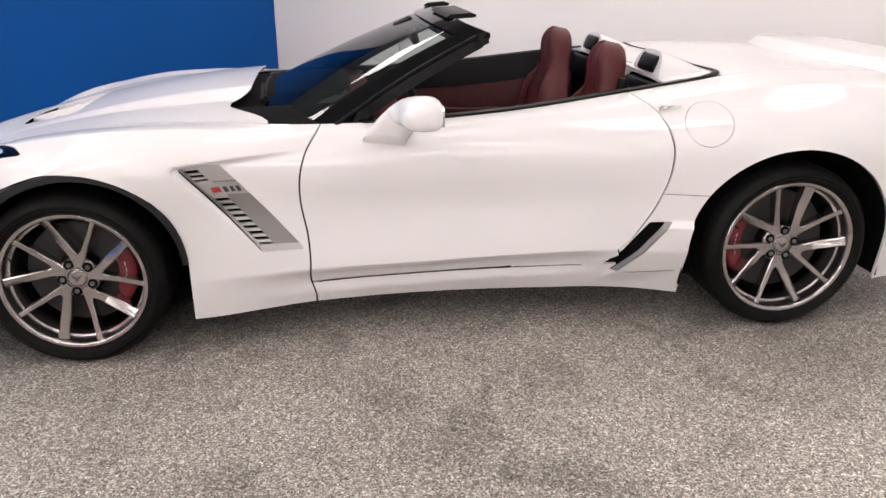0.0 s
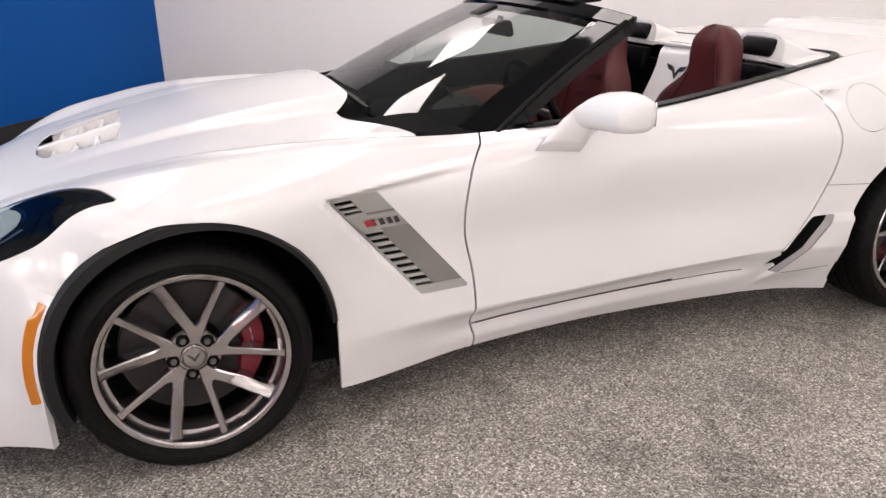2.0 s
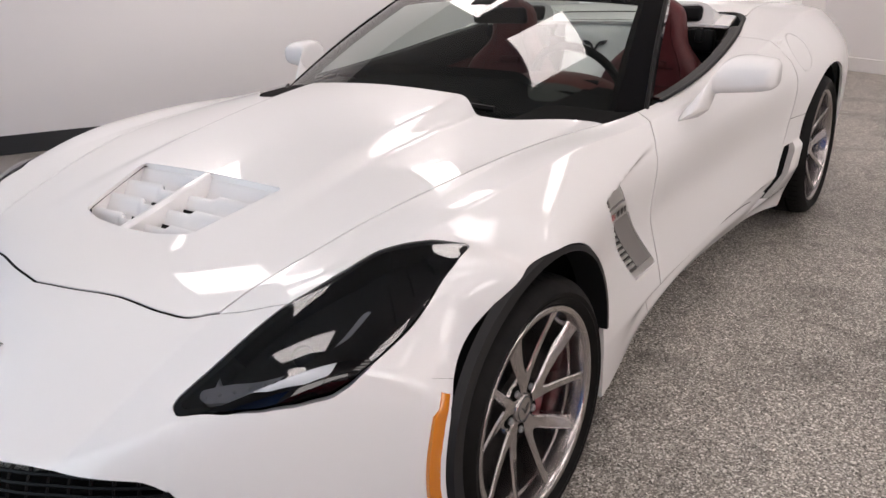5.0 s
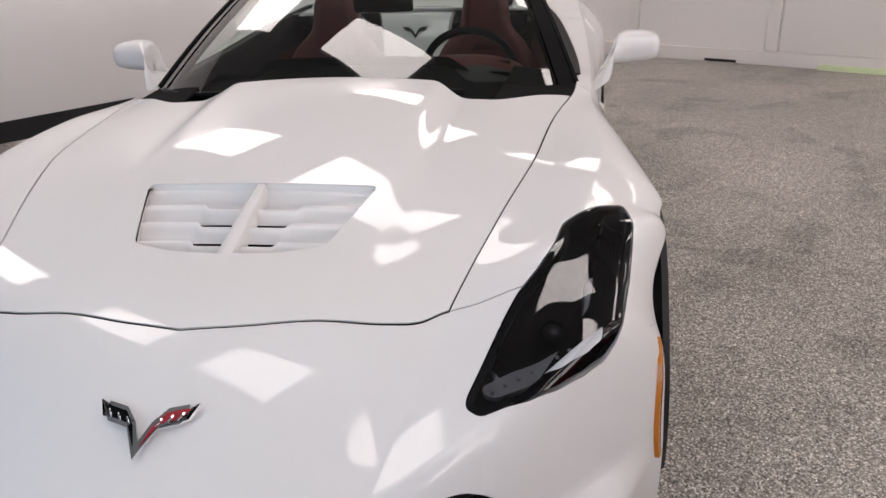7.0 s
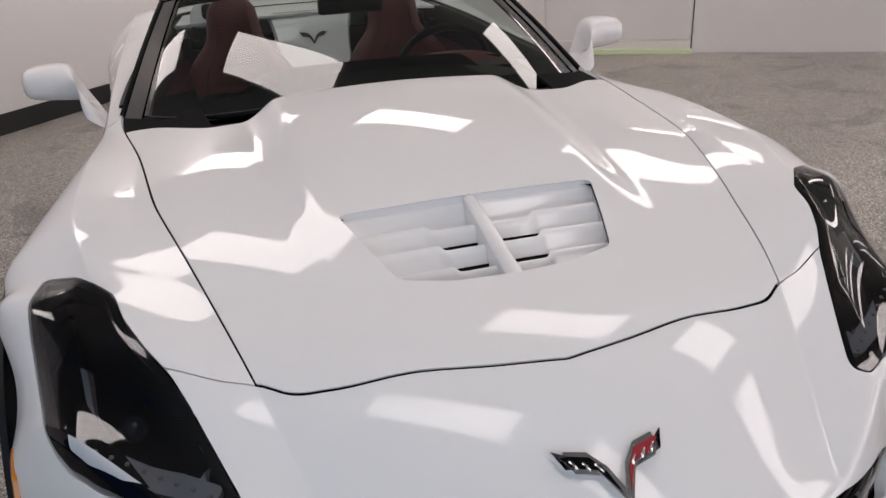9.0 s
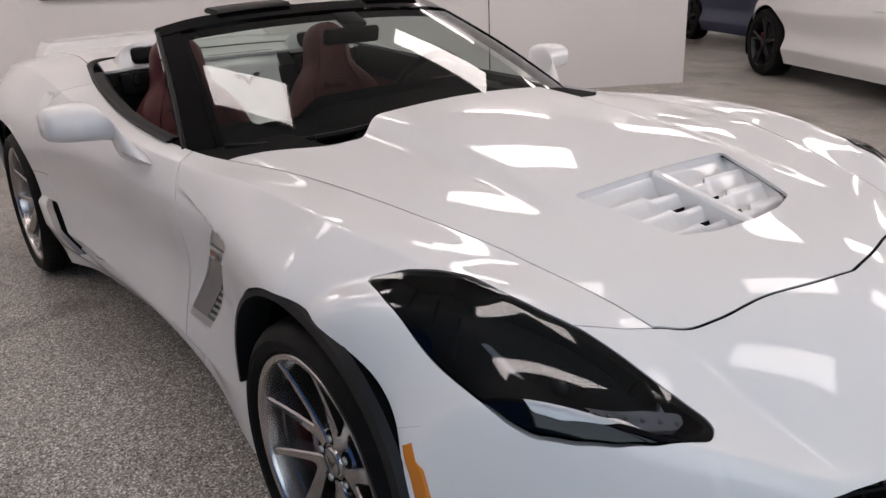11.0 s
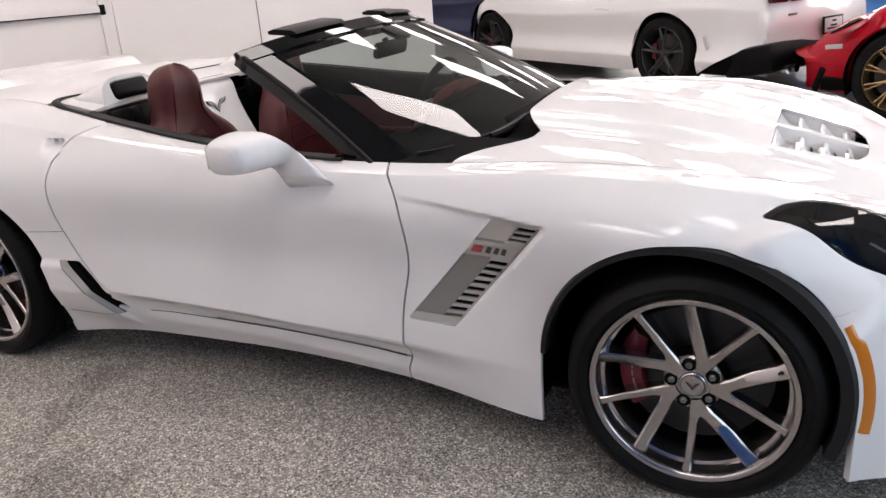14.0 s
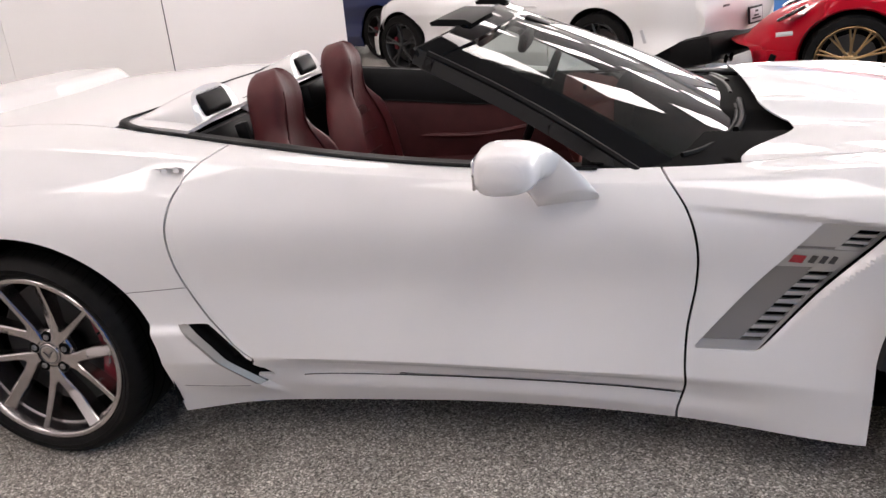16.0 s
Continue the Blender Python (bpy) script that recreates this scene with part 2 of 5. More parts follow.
def knots(xs, ys):
    """A smooth function through knots (xs rising), with gentle tangents."""
    xs, ys = np.array(xs, float), np.array(ys, float)
    d = np.diff(ys) / np.diff(xs)
    m = np.concatenate([[d[0]], (d[1:] * np.diff(xs)[:-1] + d[:-1] * np.diff(xs)[1:]) / (np.diff(xs)[:-1] + np.diff(xs)[1:]), [d[-1]]])

    def f(x):
        x = np.clip(x, xs[0], xs[-1])
        i = np.clip(np.searchsorted(xs, x) - 1, 0, len(xs) - 2)
        h = xs[i + 1] - xs[i]
        t = (x - xs[i]) / h
        return ((2 * t ** 3 - 3 * t ** 2 + 1) * ys[i] + (t ** 3 - 2 * t ** 2 + t) * h * m[i]
                + (-2 * t ** 3 + 3 * t ** 2) * ys[i + 1] + (t ** 3 - t ** 2) * h * m[i + 1])
    return f


def in_polygon(px, py, poly):
    """Signed distance to a closed polygon, positive inside."""
    poly = np.array(poly, float)
    d = np.full(px.shape, 1e9)
    inside = np.zeros(px.shape, bool)
    for (ax, ay), (bx, by) in zip(poly, np.roll(poly, -1, 0)):
        ex, ey = bx - ax, by - ay
        t = np.clip(((px - ax) * ex + (py - ay) * ey) / (ex * ex + ey * ey), 0, 1)
        d = np.minimum(d, np.hypot(px - ax - t * ex, py - ay - t * ey))
        cross = (ay > py) != (by > py)
        with np.errstate(divide="ignore", invalid="ignore"):
            xi = ax + (py - ay) * ex / (ey if ey else 1e-9)
        inside ^= cross & (px < xi)
    return np.where(inside, d, -d)


def rounded(poly, r=0.02, n=4):
    """The polygon with its corners rounded."""
    p = np.array(poly, float)
    out = []
    for a, b, c in zip(np.roll(p, 1, 0), p, np.roll(p, -1, 0)):
        u, w = a - b, c - b
        lu, lw = np.linalg.norm(u), np.linalg.norm(w)
        q = min(r, lu * 0.45, lw * 0.45)
        s, e = b + u / lu * q, b + w / lw * q
        for k in range(n + 1):
            t = k / n
            out.append((1 - t) ** 2 * s + 2 * t * (1 - t) * b + t * t * e)
    return np.array(out)


class Shell:
    """A car body: sections across the car through seven ruling lines that run along it."""

    sharp = ()

    def push(self, P):
        return 0.0

    def __init__(self, xs, lines, bow, detail=None):
        self.f = [(knots(xs, [p[0] for p in ln]), knots(xs, [p[1] for p in ln])) for ln in lines]
        self.bow, self.detail, self.n = bow, detail, len(lines)

    def at(self, s, v):
        sign = np.where(v < 0, -1.0, 1.0)
        v = np.abs(v)
        P = np.array([[fy(s), fz(s)] for fy, fz in self.f])
        P = np.concatenate([P[1:2] * np.array([-1, 1])[None, :, None], P, (2 * P[-1] - P[-2])[None]])
        D = np.diff(P, axis=0)
        L = np.linalg.norm(D, axis=1, keepdims=True) + 1e-9
        U = D / L
        T = (U[:-1] * L[1:] + U[1:] * L[:-1]) / (L[:-1] + L[1:])
        i = np.clip(v.astype(int), 0, self.n - 2)
        w = v - i
        k = np.arange(len(s))
        b, c, ln, u = P[i + 1, :, k].T, P[i + 2, :, k].T, L[i + 1, 0, k], U[i + 1, :, k].T
        m0, m1 = T[i, :, k].T, T[i + 1, :, k].T
        for line, amount in self.sharp:
            m0 = m0 + (i == line) * amount * (u - m0)
            m1 = m1 + (i == line - 1) * amount * (u - m1)
        y, z = ((2 * w ** 3 - 3 * w ** 2 + 1) * b + (w ** 3 - 2 * w ** 2 + w) * ln * m0
                + (-2 * w ** 3 + 3 * w ** 2) * c + (w ** 3 - w ** 2) * ln * m1)
        x = s - self.bow(s) * (y / 0.9) ** 2
        if self.detail:
            dy, dz = self.detail(x, y, z)
            y, z = y + dy, z + dz
        return np.stack([x, sign * y, z], 1)

    def panel(self, s, v, keep, flange=0.012, offset=0.0, lift=0.0):
        """The mesh of the stretch of shell over s and v values where every keep function of the place is positive."""
        ns, nv = len(s), len(v)
        S, V = [g.ravel() for g in np.meshgrid(s, v, indexing="ij")]
        par = np.stack([S, V], 1)
        idx = np.arange(ns * nv).reshape(ns, nv)
        a, b, c, d = idx[:-1, :-1].ravel(), idx[1:, :-1].ravel(), idx[1:, 1:].ravel(), idx[:-1, 1:].ravel()
        tris = np.concatenate([np.stack([a, b, c], 1), np.stack([a, c, d], 1)])
        for fn in keep:
            par, tris = self.cut(par, tris, fn)
        used, inv = np.unique(tris, return_inverse=True)
        par, tris = par[used], inv.reshape(-1, 3)
        P = self.at(par[:, 0], par[:, 1])
        tris = tris[(tris[:, 0] != tris[:, 1]) & (tris[:, 1] != tris[:, 2]) & (tris[:, 0] != tris[:, 2])]
        h = 2e-3
        du = self.at(par[:, 0] + h, par[:, 1]) - self.at(par[:, 0] - h, par[:, 1])
        dv = self.at(par[:, 0], par[:, 1] + h) - self.at(par[:, 0], par[:, 1] - h)
        N = np.cross(dv, du)
        N /= np.linalg.norm(N, axis=1, keepdims=True) + 1e-12
        ref = P - np.stack([P[:, 0] - self.push(P), 0 * P[:, 0], 0 * P[:, 0] + 0.3], 1)
        N = np.where(np.einsum("ij,ij->i", N, ref)[:, None] < 0, -N, N)
        P = P + N * offset
        # faces wound to look outward
        fn = np.cross(P[tris[:, 1]] - P[tris[:, 0]], P[tris[:, 2]] - P[tris[:, 0]])
        flip = np.einsum("ij,ij->i", fn, N[tris[:, 0]]) < 0
        tris[flip] = tris[flip][:, ::-1]
        faces = [tuple(t) for t in tris]
        verts = P
        if flange:
            e = np.concatenate([tris[:, [0, 1]], tris[:, [1, 2]], tris[:, [2, 0]]])
            have = {(int(p), int(q)) for p, q in e}
            rim = [(p, q) for p, q in have if (q, p) not in have]
            low = {}
            extra = []
            for p, q in rim:
                for r in (p, q):
                    if r not in low:
                        low[r] = len(P) + len(extra)
                        extra.append(P[r] - N[r] * flange)
            if extra:
                verts = np.vstack([P, np.array(extra)])
                faces += [(q, p, low[p], low[q]) for p, q in rim]
        return verts, faces

    def cut(self, par, tris, fn):
        P = self.at(par[:, 0], par[:, 1])
        f = fn(P[:, 0], P[:, 1], P[:, 2])
        f = np.where(np.abs(f) < 1e-6, 1e-6, f)
        pos = f > 0
        cnt = pos[tris].sum(1)
        whole = tris[cnt == 3]
        new_par, made, out = [], {}, []
        base = len(par)

        def mid(i, j):
            key = (min(i, j), max(i, j))
            if key not in made:
                w = f[i] / (f[i] - f[j])
                made[key] = base + len(new_par)
                new_par.append(par[i] * (1 - w) + par[j] * w)
            return made[key]
        for t in tris[(cnt == 1) | (cnt == 2)]:
            t = [int(q) for q in t]
            if sum(pos[q] for q in t) == 1:
                while not pos[t[0]]:
                    t = t[1:] + t[:1]
                out.append((t[0], mid(t[0], t[1]), mid(t[0], t[2])))
            else:
                while pos[t[0]]:
                    t = t[1:] + t[:1]
                m1, m2 = mid(t[1], t[0]), mid(t[2], t[0])
                out += [(m1, t[1], t[2]), (m1, t[2], m2)]
        if new_par:
            par = np.vstack([par, np.array(new_par)])
        if out:
            whole = np.vstack([whole, np.array(out)])
        return par, whole


def mirrored(verts, faces):
    return np.array(verts) * np.array([1, -1, 1]), [tuple(f)[::-1] for f in faces]

# ---- the convertible: body shell ----
XS = [-3.56, -3.3, -3.0, -2.71, -2.4, -2.1, -1.6, -1.2, -0.85, -0.4, 0.0, 0.35, 0.66, 0.93]
L_C = [(0, .90), (0, .945), (0, .965), (0, .968), (0, .955), (0, .92), (0, .90), (0, .89), (0, .885), (0, .862), (0, .812), (0, .742), (0, .660), (0, .47)]
L_H = [(.55, .88), (.58, .935), (.60, .955), (.61, .96), (.645, .935), (.705, .905), (.765, .852), (.785, .828), (.775, .822), (.70, .825), (.645, .80), (.575, .752), (.497, .667), (.40, .485)]
L_P = [(.76, .84), (.80, .895), (.82, .925), (.825, .935), (.83, .91), (.84, .88), (.845, .835), (.84, .805), (.825, .80), (.825, .825), (.815, .812), (.775, .782), (.70, .728), (.60, .565)]
L_S = [(.85, .68), (.93, .72), (.965, .76), (.975, .76), (.95, .76), (.925, .75), (.89, .73), (.875, .71), (.872, .72), (.912, .74), (.958, .725), (.945, .712), (.928, .715), (.838, .628)]
L_M = [(.86, .50), (.95, .50), (.975, .50), (.985, .50), (.965, .50), (.925, .50), (.875, .50), (.862, .50), (.868, .50), (.905, .50), (.972, .50), (.968, .50), (.96, .50), (.94, .50)]
L_L = [(.84, .28), (.93, .29), (.96, .30), (.975, .30), (.962, .315), (.940, .33), (.912, .322), (.905, .308), (.902, .297), (.915, .275), (.965, .28), (.965, .28), (.955, .28), (.935, .28)]
L_B = [(.80, .16), (.90, .16), (.94, .145), (.95, .135), (.920, .118), (.855, .135), (.810, .142), (.810, .144), (.838, .140), (.912, .122), (.93, .14), (.93, .14), (.92, .14), (.90, .14)]


def ramp(x, a, b):
    t = np.clip((x - a) / (b - a), 0, 1)
    return t * t * (3 - 2 * t)


def bow(s):
    t = np.clip(s, -.15, .93) + .15
    e, top = .15, 1.08
    area = np.where(t < e, t * t / (2 * e), np.where(t < top - e, t - e / 2, top - e - (top - t) ** 2 / (2 * e)))
    return 0.58 * area / (top - e)


def crease(x):
    """Height of the crease that runs back from the side vent."""
    return 0.715 + (-x - 0.39) * 0.085


def vent_front(z):
    """The front edge of the side vent."""
    return -0.385 - (0.70 - z) * 0.86


def scoop_line(z):
    """The slanted slot ahead of the rear wheel."""
    return -1.955 - (z - 0.235) * 0.93


crease_low = knots([-2.3, -1.94, -1.6, -1.2, -.85, -.4], [.335, .331, .320, .304, .292, .270])


def detail(x, y, z):
    ay = np.abs(y)
    dz = 0.008 * np.maximum(0, 1 - ((ay - .54) / .16) ** 2) * ramp(-x, -.45, .35) * (x > -1.0)
    dz = dz + 0.036 * ramp(-ay, -(.40 + .03 * ramp(-x, 0, .6)), -.315) * ramp(-x, -.45, .60) * (x > -1.0)
    low = ramp(crease(x) - z, 0.0, 0.022) * (1 - ramp(crease(x) - z, .08, .42))
    dy = -0.026 * low * (1 - ramp(-x, .52, .92)) * ramp(vent_front(z) - x, -.012, .012) * (ay > .6)
    # skirt that stands out behind the slot ahead of the rear wheel
    behind = ramp(scoop_line(z) - x, .056, .074) * (1 - ramp(scoop_line(z) - x, .14, .40))
    dy = dy + 0.022 * behind * (1 - ramp(z, .415, .445)) * ramp(z, .16, .24) * (ay > .6) * (x < -1.6)
    # dent of the door release
    dent = ramp(x, -2.27, -2.20) * (1 - ramp(x, -2.180, -2.165)) * ramp(z, .80, .865) * (1 - ramp(z, .866, .872))
    dy = dy - 0.030 * dent * (ay > .6)
    # the fender swells ahead of the front wheel
    dy = dy + 0.006 * ramp(x, .02, .27) * (1 - ramp(z, .52, .72)) * ramp(z, .12, .34) * (ay > .6)
    dy = dy + 0.020 * ramp(x, .20, .40) * (1 - ramp(z, .16, .26)) * (ay > .6)
    # the flank tucks in under its lower crease, and the sill below the door stands out again
    fade = (1 - ramp(-x, 1.80, 2.02)) * ramp(-x, .50, 1.0) * (ay > .6)
    under = crease_low(x) - z
    dy = dy + fade * (-0.024 * ramp(under, .0, .040) + 0.030 * ramp(under, .058, .120))
    return dy, dz


BODY = Shell(XS, [L_C, L_H, L_P, L_S, L_M, L_L, L_B], bow, detail)
BODY.sharp = ((5, 0.95), (1, 0.6), (2, 0.55))
ARCH_F, ARCH_R = (-0.014, 0.335, 0.388, 0.373), (-2.71, 0.335, 0.415, 0.382)


def arch(x, z, a, grow=0.0):
    up = (np.hypot((x - a[0]) / (a[2] + grow), (z - a[1]) / (a[3] + grow)) - 1) * a[3]
    return np.where(z < a[1], np.abs(x - a[0]) - a[2] - grow, up)


def outside_arch(x, y, z, grow=0.0):
    f = np.minimum(arch(x, z, ARCH_F, grow), arch(x, z, ARCH_R, grow))
    return np.where(np.abs(y) < 0.5, 1.0, f)


door_front = knots([0.1, 0.17, 0.24, 0.32, 0.42, 0.55, 0.64, 0.745, 0.83, 0.9], [-.85, -.855, -.838, -.842, -.838, -.818, -.820, -.85, -.908, -.95])
door_rear = knots([0.1, 0.255, 0.275, 0.335, 0.42, 0.54, 0.66, 0.75, 0.865, 0.93, 0.99], [-1.5, -1.62, -1.90, -2.03, -2.11, -2.178, -2.207, -2.205, -2.145, -2.05, -1.95])
door_low = knots([-2.3, -1.9, -1.6, -1.2, -.8], [.256, .254, .248, .239, .226])

VENT = [(-.394, .700), (-.543, .708), (-.826, .375), (-.668, .371)]
SCOOP = [(-2.143, .440), (-2.206, .440), (-2.059, .280), (-2.041, .258), (-1.975, .256), (-1.994, .279)]
HOOD_VENT = [(.112, .290), (.112, -.290), (.250, -.250), (.348, -.218), (.378, -.12), (.386, 0), (.378, .12), (.348, .218), (.250, .250)]
LAMP = [(.131, .856), (.172, .793), (.262, .722), (.335, .704), (.40, .673), (.46, .634), (.52, .606), (.655, .549), (.670, .550), (.682, .575), (.641, .656), (.602, .707), (.556, .755), (.507, .799), (.473, .822), (.440, .837), (.387, .846), (.33, .857), (.274, .865), (.21, .871)]
vent_hole, scoop_hole = rounded(VENT, .012), rounded(SCOOP, .006)
hood_hole, lamp_hole = rounded(HOOD_VENT, .02), rounded(LAMP, .012)
FUEL = np.array([-2.348, .907, .811])

car = thing("convertible_car", "white two-seat convertible sports car with its roof down", "car")


def both(name, s, v, keep, material=WHITE, flange=0.012, label="", offset=0.0, shell=None):
    vs, fs = (shell or BODY).panel(s, v, keep, flange, offset)
    return raw(name, vs, fs, material, car, label), raw(name, *mirrored(vs, fs), material, car, label)


def steps(a, b, h=0.011):
    return np.linspace(a, b, max(2, int(abs(b - a) / h) + 1))


hood_edge = knots([0, .12, .25, .39, .45, .496, .56, .62, .80], [.618, .600, .572, .556, .540, .509, .485, .455, .36])
GAP = 0.0033


def cowl(x, y, z):
    """Rear edge of the hood: a middle that reaches back, and hollows for the wipers."""
    ay = np.abs(y)
    edge = np.where(ay < .33, -.615, np.where(ay < .45, -.615 + .070 * ramp(ay, .33, .45), -.545 - .165 * ramp(ay, .50, .74)))
    return x - edge


def lamp_out(x, y, z):
    return np.where(z > .5, -in_polygon(x, np.abs(y), lamp_hole), 1.0) - .003


V_SIDE = np.concatenate([np.linspace(1.006, 3, 70), np.linspace(3, 5, 62)[1:], np.linspace(5, 6, 16)[1:]])
raw("hood", *BODY.panel(steps(-.75, .67, .009), np.linspace(-.994, .994, 130),
                        [cowl, lambda x, y, z: hood_edge(np.abs(y)) - x - .0045, lambda x, y, z: -in_polygon(x, y, hood_hole)], .004), WHITE, car, "white bonnet with a raised middle")


def seam(x, y, z):
    """Positive on the fascia, negative on the fender: along the hood edge, then across the lamp to the arch."""
    ay = np.abs(y)
    return np.where(ay < .77, x - hood_edge(ay), (.545 + (x - .288) * .40) - z)


both("front_fender", steps(-.95, .93, .009), V_SIDE,
     [lambda x, y, z: x - door_front(z) - GAP, outside_arch, lambda x, y, z: np.where(x > .1, -seam(x, y, z), 1.0) - np.where(np.abs(y) < .77, .001, .0002), lamp_out, lambda x, y, z: -in_polygon(x, z, vent_hole)])
raw("front_fascia", *BODY.panel(steps(.38, .93, .009), np.concatenate([-V_SIDE[::-1], np.linspace(-1, 1, 90), V_SIDE]),
                                [lambda x, y, z: np.where(x > .1, seam(x, y, z), -1.0) - np.where(np.abs(y) < .77, .0016, .0003), outside_arch, lamp_out], .004), WHITE, car, "", 40)
both("door", steps(-2.25, -.78, .0105), V_SIDE,
     [lambda x, y, z: door_front(z) - x - GAP, lambda x, y, z: x - door_rear(z) - GAP, lambda x, y, z: z - door_low(x) - GAP])
both("rocker_panel", steps(-2.25, -.78), np.linspace(4.4, 6, 40),
     [lambda x, y, z: door_front(z) - x - GAP, lambda x, y, z: x + 1.62, lambda x, y, z: door_low(x) - z - .0045])
quarter = [lambda x, y, z: np.maximum(door_rear(z) - x - GAP, np.where(x < -1.6, door_low(x) - z, -1)), outside_arch, lambda x, y, z: -in_polygon(x, z, scoop_hole), lambda x, y, z: -1.62 - x]
fuel_ring = lambda x, y, z: np.sqrt((x - FUEL[0]) ** 2 + (y - FUEL[1]) ** 2 + (z - FUEL[2]) ** 2) - .0925
vs, fs = BODY.panel(steps(-3.56, -1.60, .0115), V_SIDE, quarter + [lambda x, y, z: fuel_ring(x, y, z) - .001])
raw("rear_quarter", vs, fs, WHITE, car)
vs, fs = BODY.panel(steps(-3.56, -1.60, .0115), V_SIDE, quarter)
raw("rear_quarter", *mirrored(vs, fs), WHITE, car)
raw("fuel_flap", *BODY.panel(steps(-2.46, -2.24, .008), np.linspace(1.6, 3.6, 50), [lambda x, y, z: -fuel_ring(x, y, z) - .001]), WHITE, car, "round white fuel flap")
raw("rear_deck", *BODY.panel(steps(-3.56, -2.515, .02), np.linspace(-.995, .995, 60), []), WHITE, car)
# dark structure behind the gaps
both("inner_shell", steps(-3.4, .9, .03), np.linspace(1.15, 5.6, 60), [lambda x, y, z: outside_arch(x, y, z, .02), lambda x, y, z: z - .19, lambda x, y, z: -.02 - x, lambda x, y, z: -in_polygon(x, z, VENT) - .02], DARK, 0, "", -.028)
raw("inner_hood", *BODY.panel(steps(-.5, .9, .03), np.linspace(-1.15, 1.15, 40), [lambda x, y, z: -in_polygon(x, y, hood_hole), lambda x, y, z: cowl(x, y, z) - .01], 0, -.011), DARK, car)


class Fascia(Shell):
    """The front face: from the lip of the body it rolls over and drops to the chin."""

    def __init__(self):
        pass

    def push(self, P):
        return 0.5

    def at(self, w, u):
        n = len(w)
        e = BODY.at(np.full(n, .93), u)
        g = e - BODY.at(np.full(n, .915), u)
        g /= np.linalg.norm(g, axis=1, keepdims=True)
        ay = np.abs(e[:, 1])
        foot = np.stack([e[:, 0] + .055 + .02 * ramp(ay, .3, .9), e[:, 1] * 1.0, np.full(n, .135)], 1)
        p1 = e + g * .09
        p2 = foot + np.array([.012, 0, .14])
        t = w[:, None]
        p = (1 - t) ** 3 * e + 3 * t * (1 - t) ** 2 * p1 + 3 * t * t * (1 - t) * p2 + t ** 3 * foot
        # a shelf above the chin that fades out towards the wheel
        shelf = .052 * (1 - ramp(ay, .78, .94)) * ramp(w, .62, .74)
        out = .9 * e[:, 1]
        return p + np.stack([np.sqrt(np.maximum(.05, 1 - out ** 2)) * shelf, out * shelf, 0 * shelf], 1)


FASCIA = Fascia()
MOUTH = rounded([(-.655, .345), (-.622, .408), (-.55, .455), (-.34, .470), (.34, .470), (.55, .455), (.622, .408), (.655, .345), (.60, .312), (.50, .312), (.36, .352), (-.36, .352), (-.50, .312), (-.60, .312)], .018)
raw("bumper", *FASCIA.panel(np.linspace(0, 1, 44), np.linspace(-4.6, 4.6, 260), [outside_arch, lambda x, y, z: -in_polygon(y, z, MOUTH), lamp_out], .02), WHITE, car)
raw("grille", *FASCIA.panel(np.linspace(0.1, .95, 24), np.linspace(-3.4, 3.4, 60), [], 0, -.07), DARK, car, "black grille backing")
FACE = FASCIA.at(*(q.ravel() for q in np.meshgrid(np.linspace(.05, 1, 150), np.linspace(0, 4.0, 300))))


def face_at(y, z, inset):
    """A place on the front face, set back into it."""
    q = FACE[np.hypot(FACE[:, 1] - abs(y), FACE[:, 2] - z).argmin()]
    return (float(q[0]) - inset, y, z)


for k in range(9):
    zk = .318 + k * .018
    ys = [yy for yy in np.linspace(-.64, .64, 65) if in_polygon(np.array([yy]), np.array([zk]), MOUTH)[0] > -.004]
    for grp in ([q for q in ys if q < -.05], [q for q in ys if abs(q) <= .06], [q for q in ys if q > .05]):
        if len(grp) > 1:
            part("grille_bar", tube([face_at(q, zk, .030) for q in grp], .0042, 5), BLACK, car)
for k in range(31):
    yk = -.60 + k * .04
    zs = [q for q in np.linspace(.31, .47, 12) if in_polygon(np.array([yk]), np.array([q]), MOUTH)[0] > -.004]
    if len(zs) > 1:
        part("grille_upright", tube([face_at(yk, q, .032) for q in zs], .004, 5), BLACK, car)
for sgn in (1, -1):
    BL = [(.462, .410), (.575, .398), (.548, .372), (.52, .325), (.462, .345)]
    vs, fs = FASCIA.panel(np.linspace(.1, .9, 60), np.linspace(1.5, 4.0, 60), [lambda x, y, z: in_polygon(y, z, BL)], .015, -.016)
    if sgn < 0:
        vs, fs = mirrored(vs, fs)
    raw("duct_blade", vs, fs, BLADE, car, "grey corner duct blade")
    part("duct_edge", tube([face_at(sgn * q[0], q[1], .010) for q in ((.462, .412), (.52, .408), (.575, .400), (.615, .402))], .0035, 6), SILVER, car)
chin = [(.985 - .60 * (yy / .9) ** 2 * .93, yy, .125) for yy in np.linspace(-.86, .86, 40)]
part("splitter", tube(chin, .02, 6, False, .35), BLACK, car)
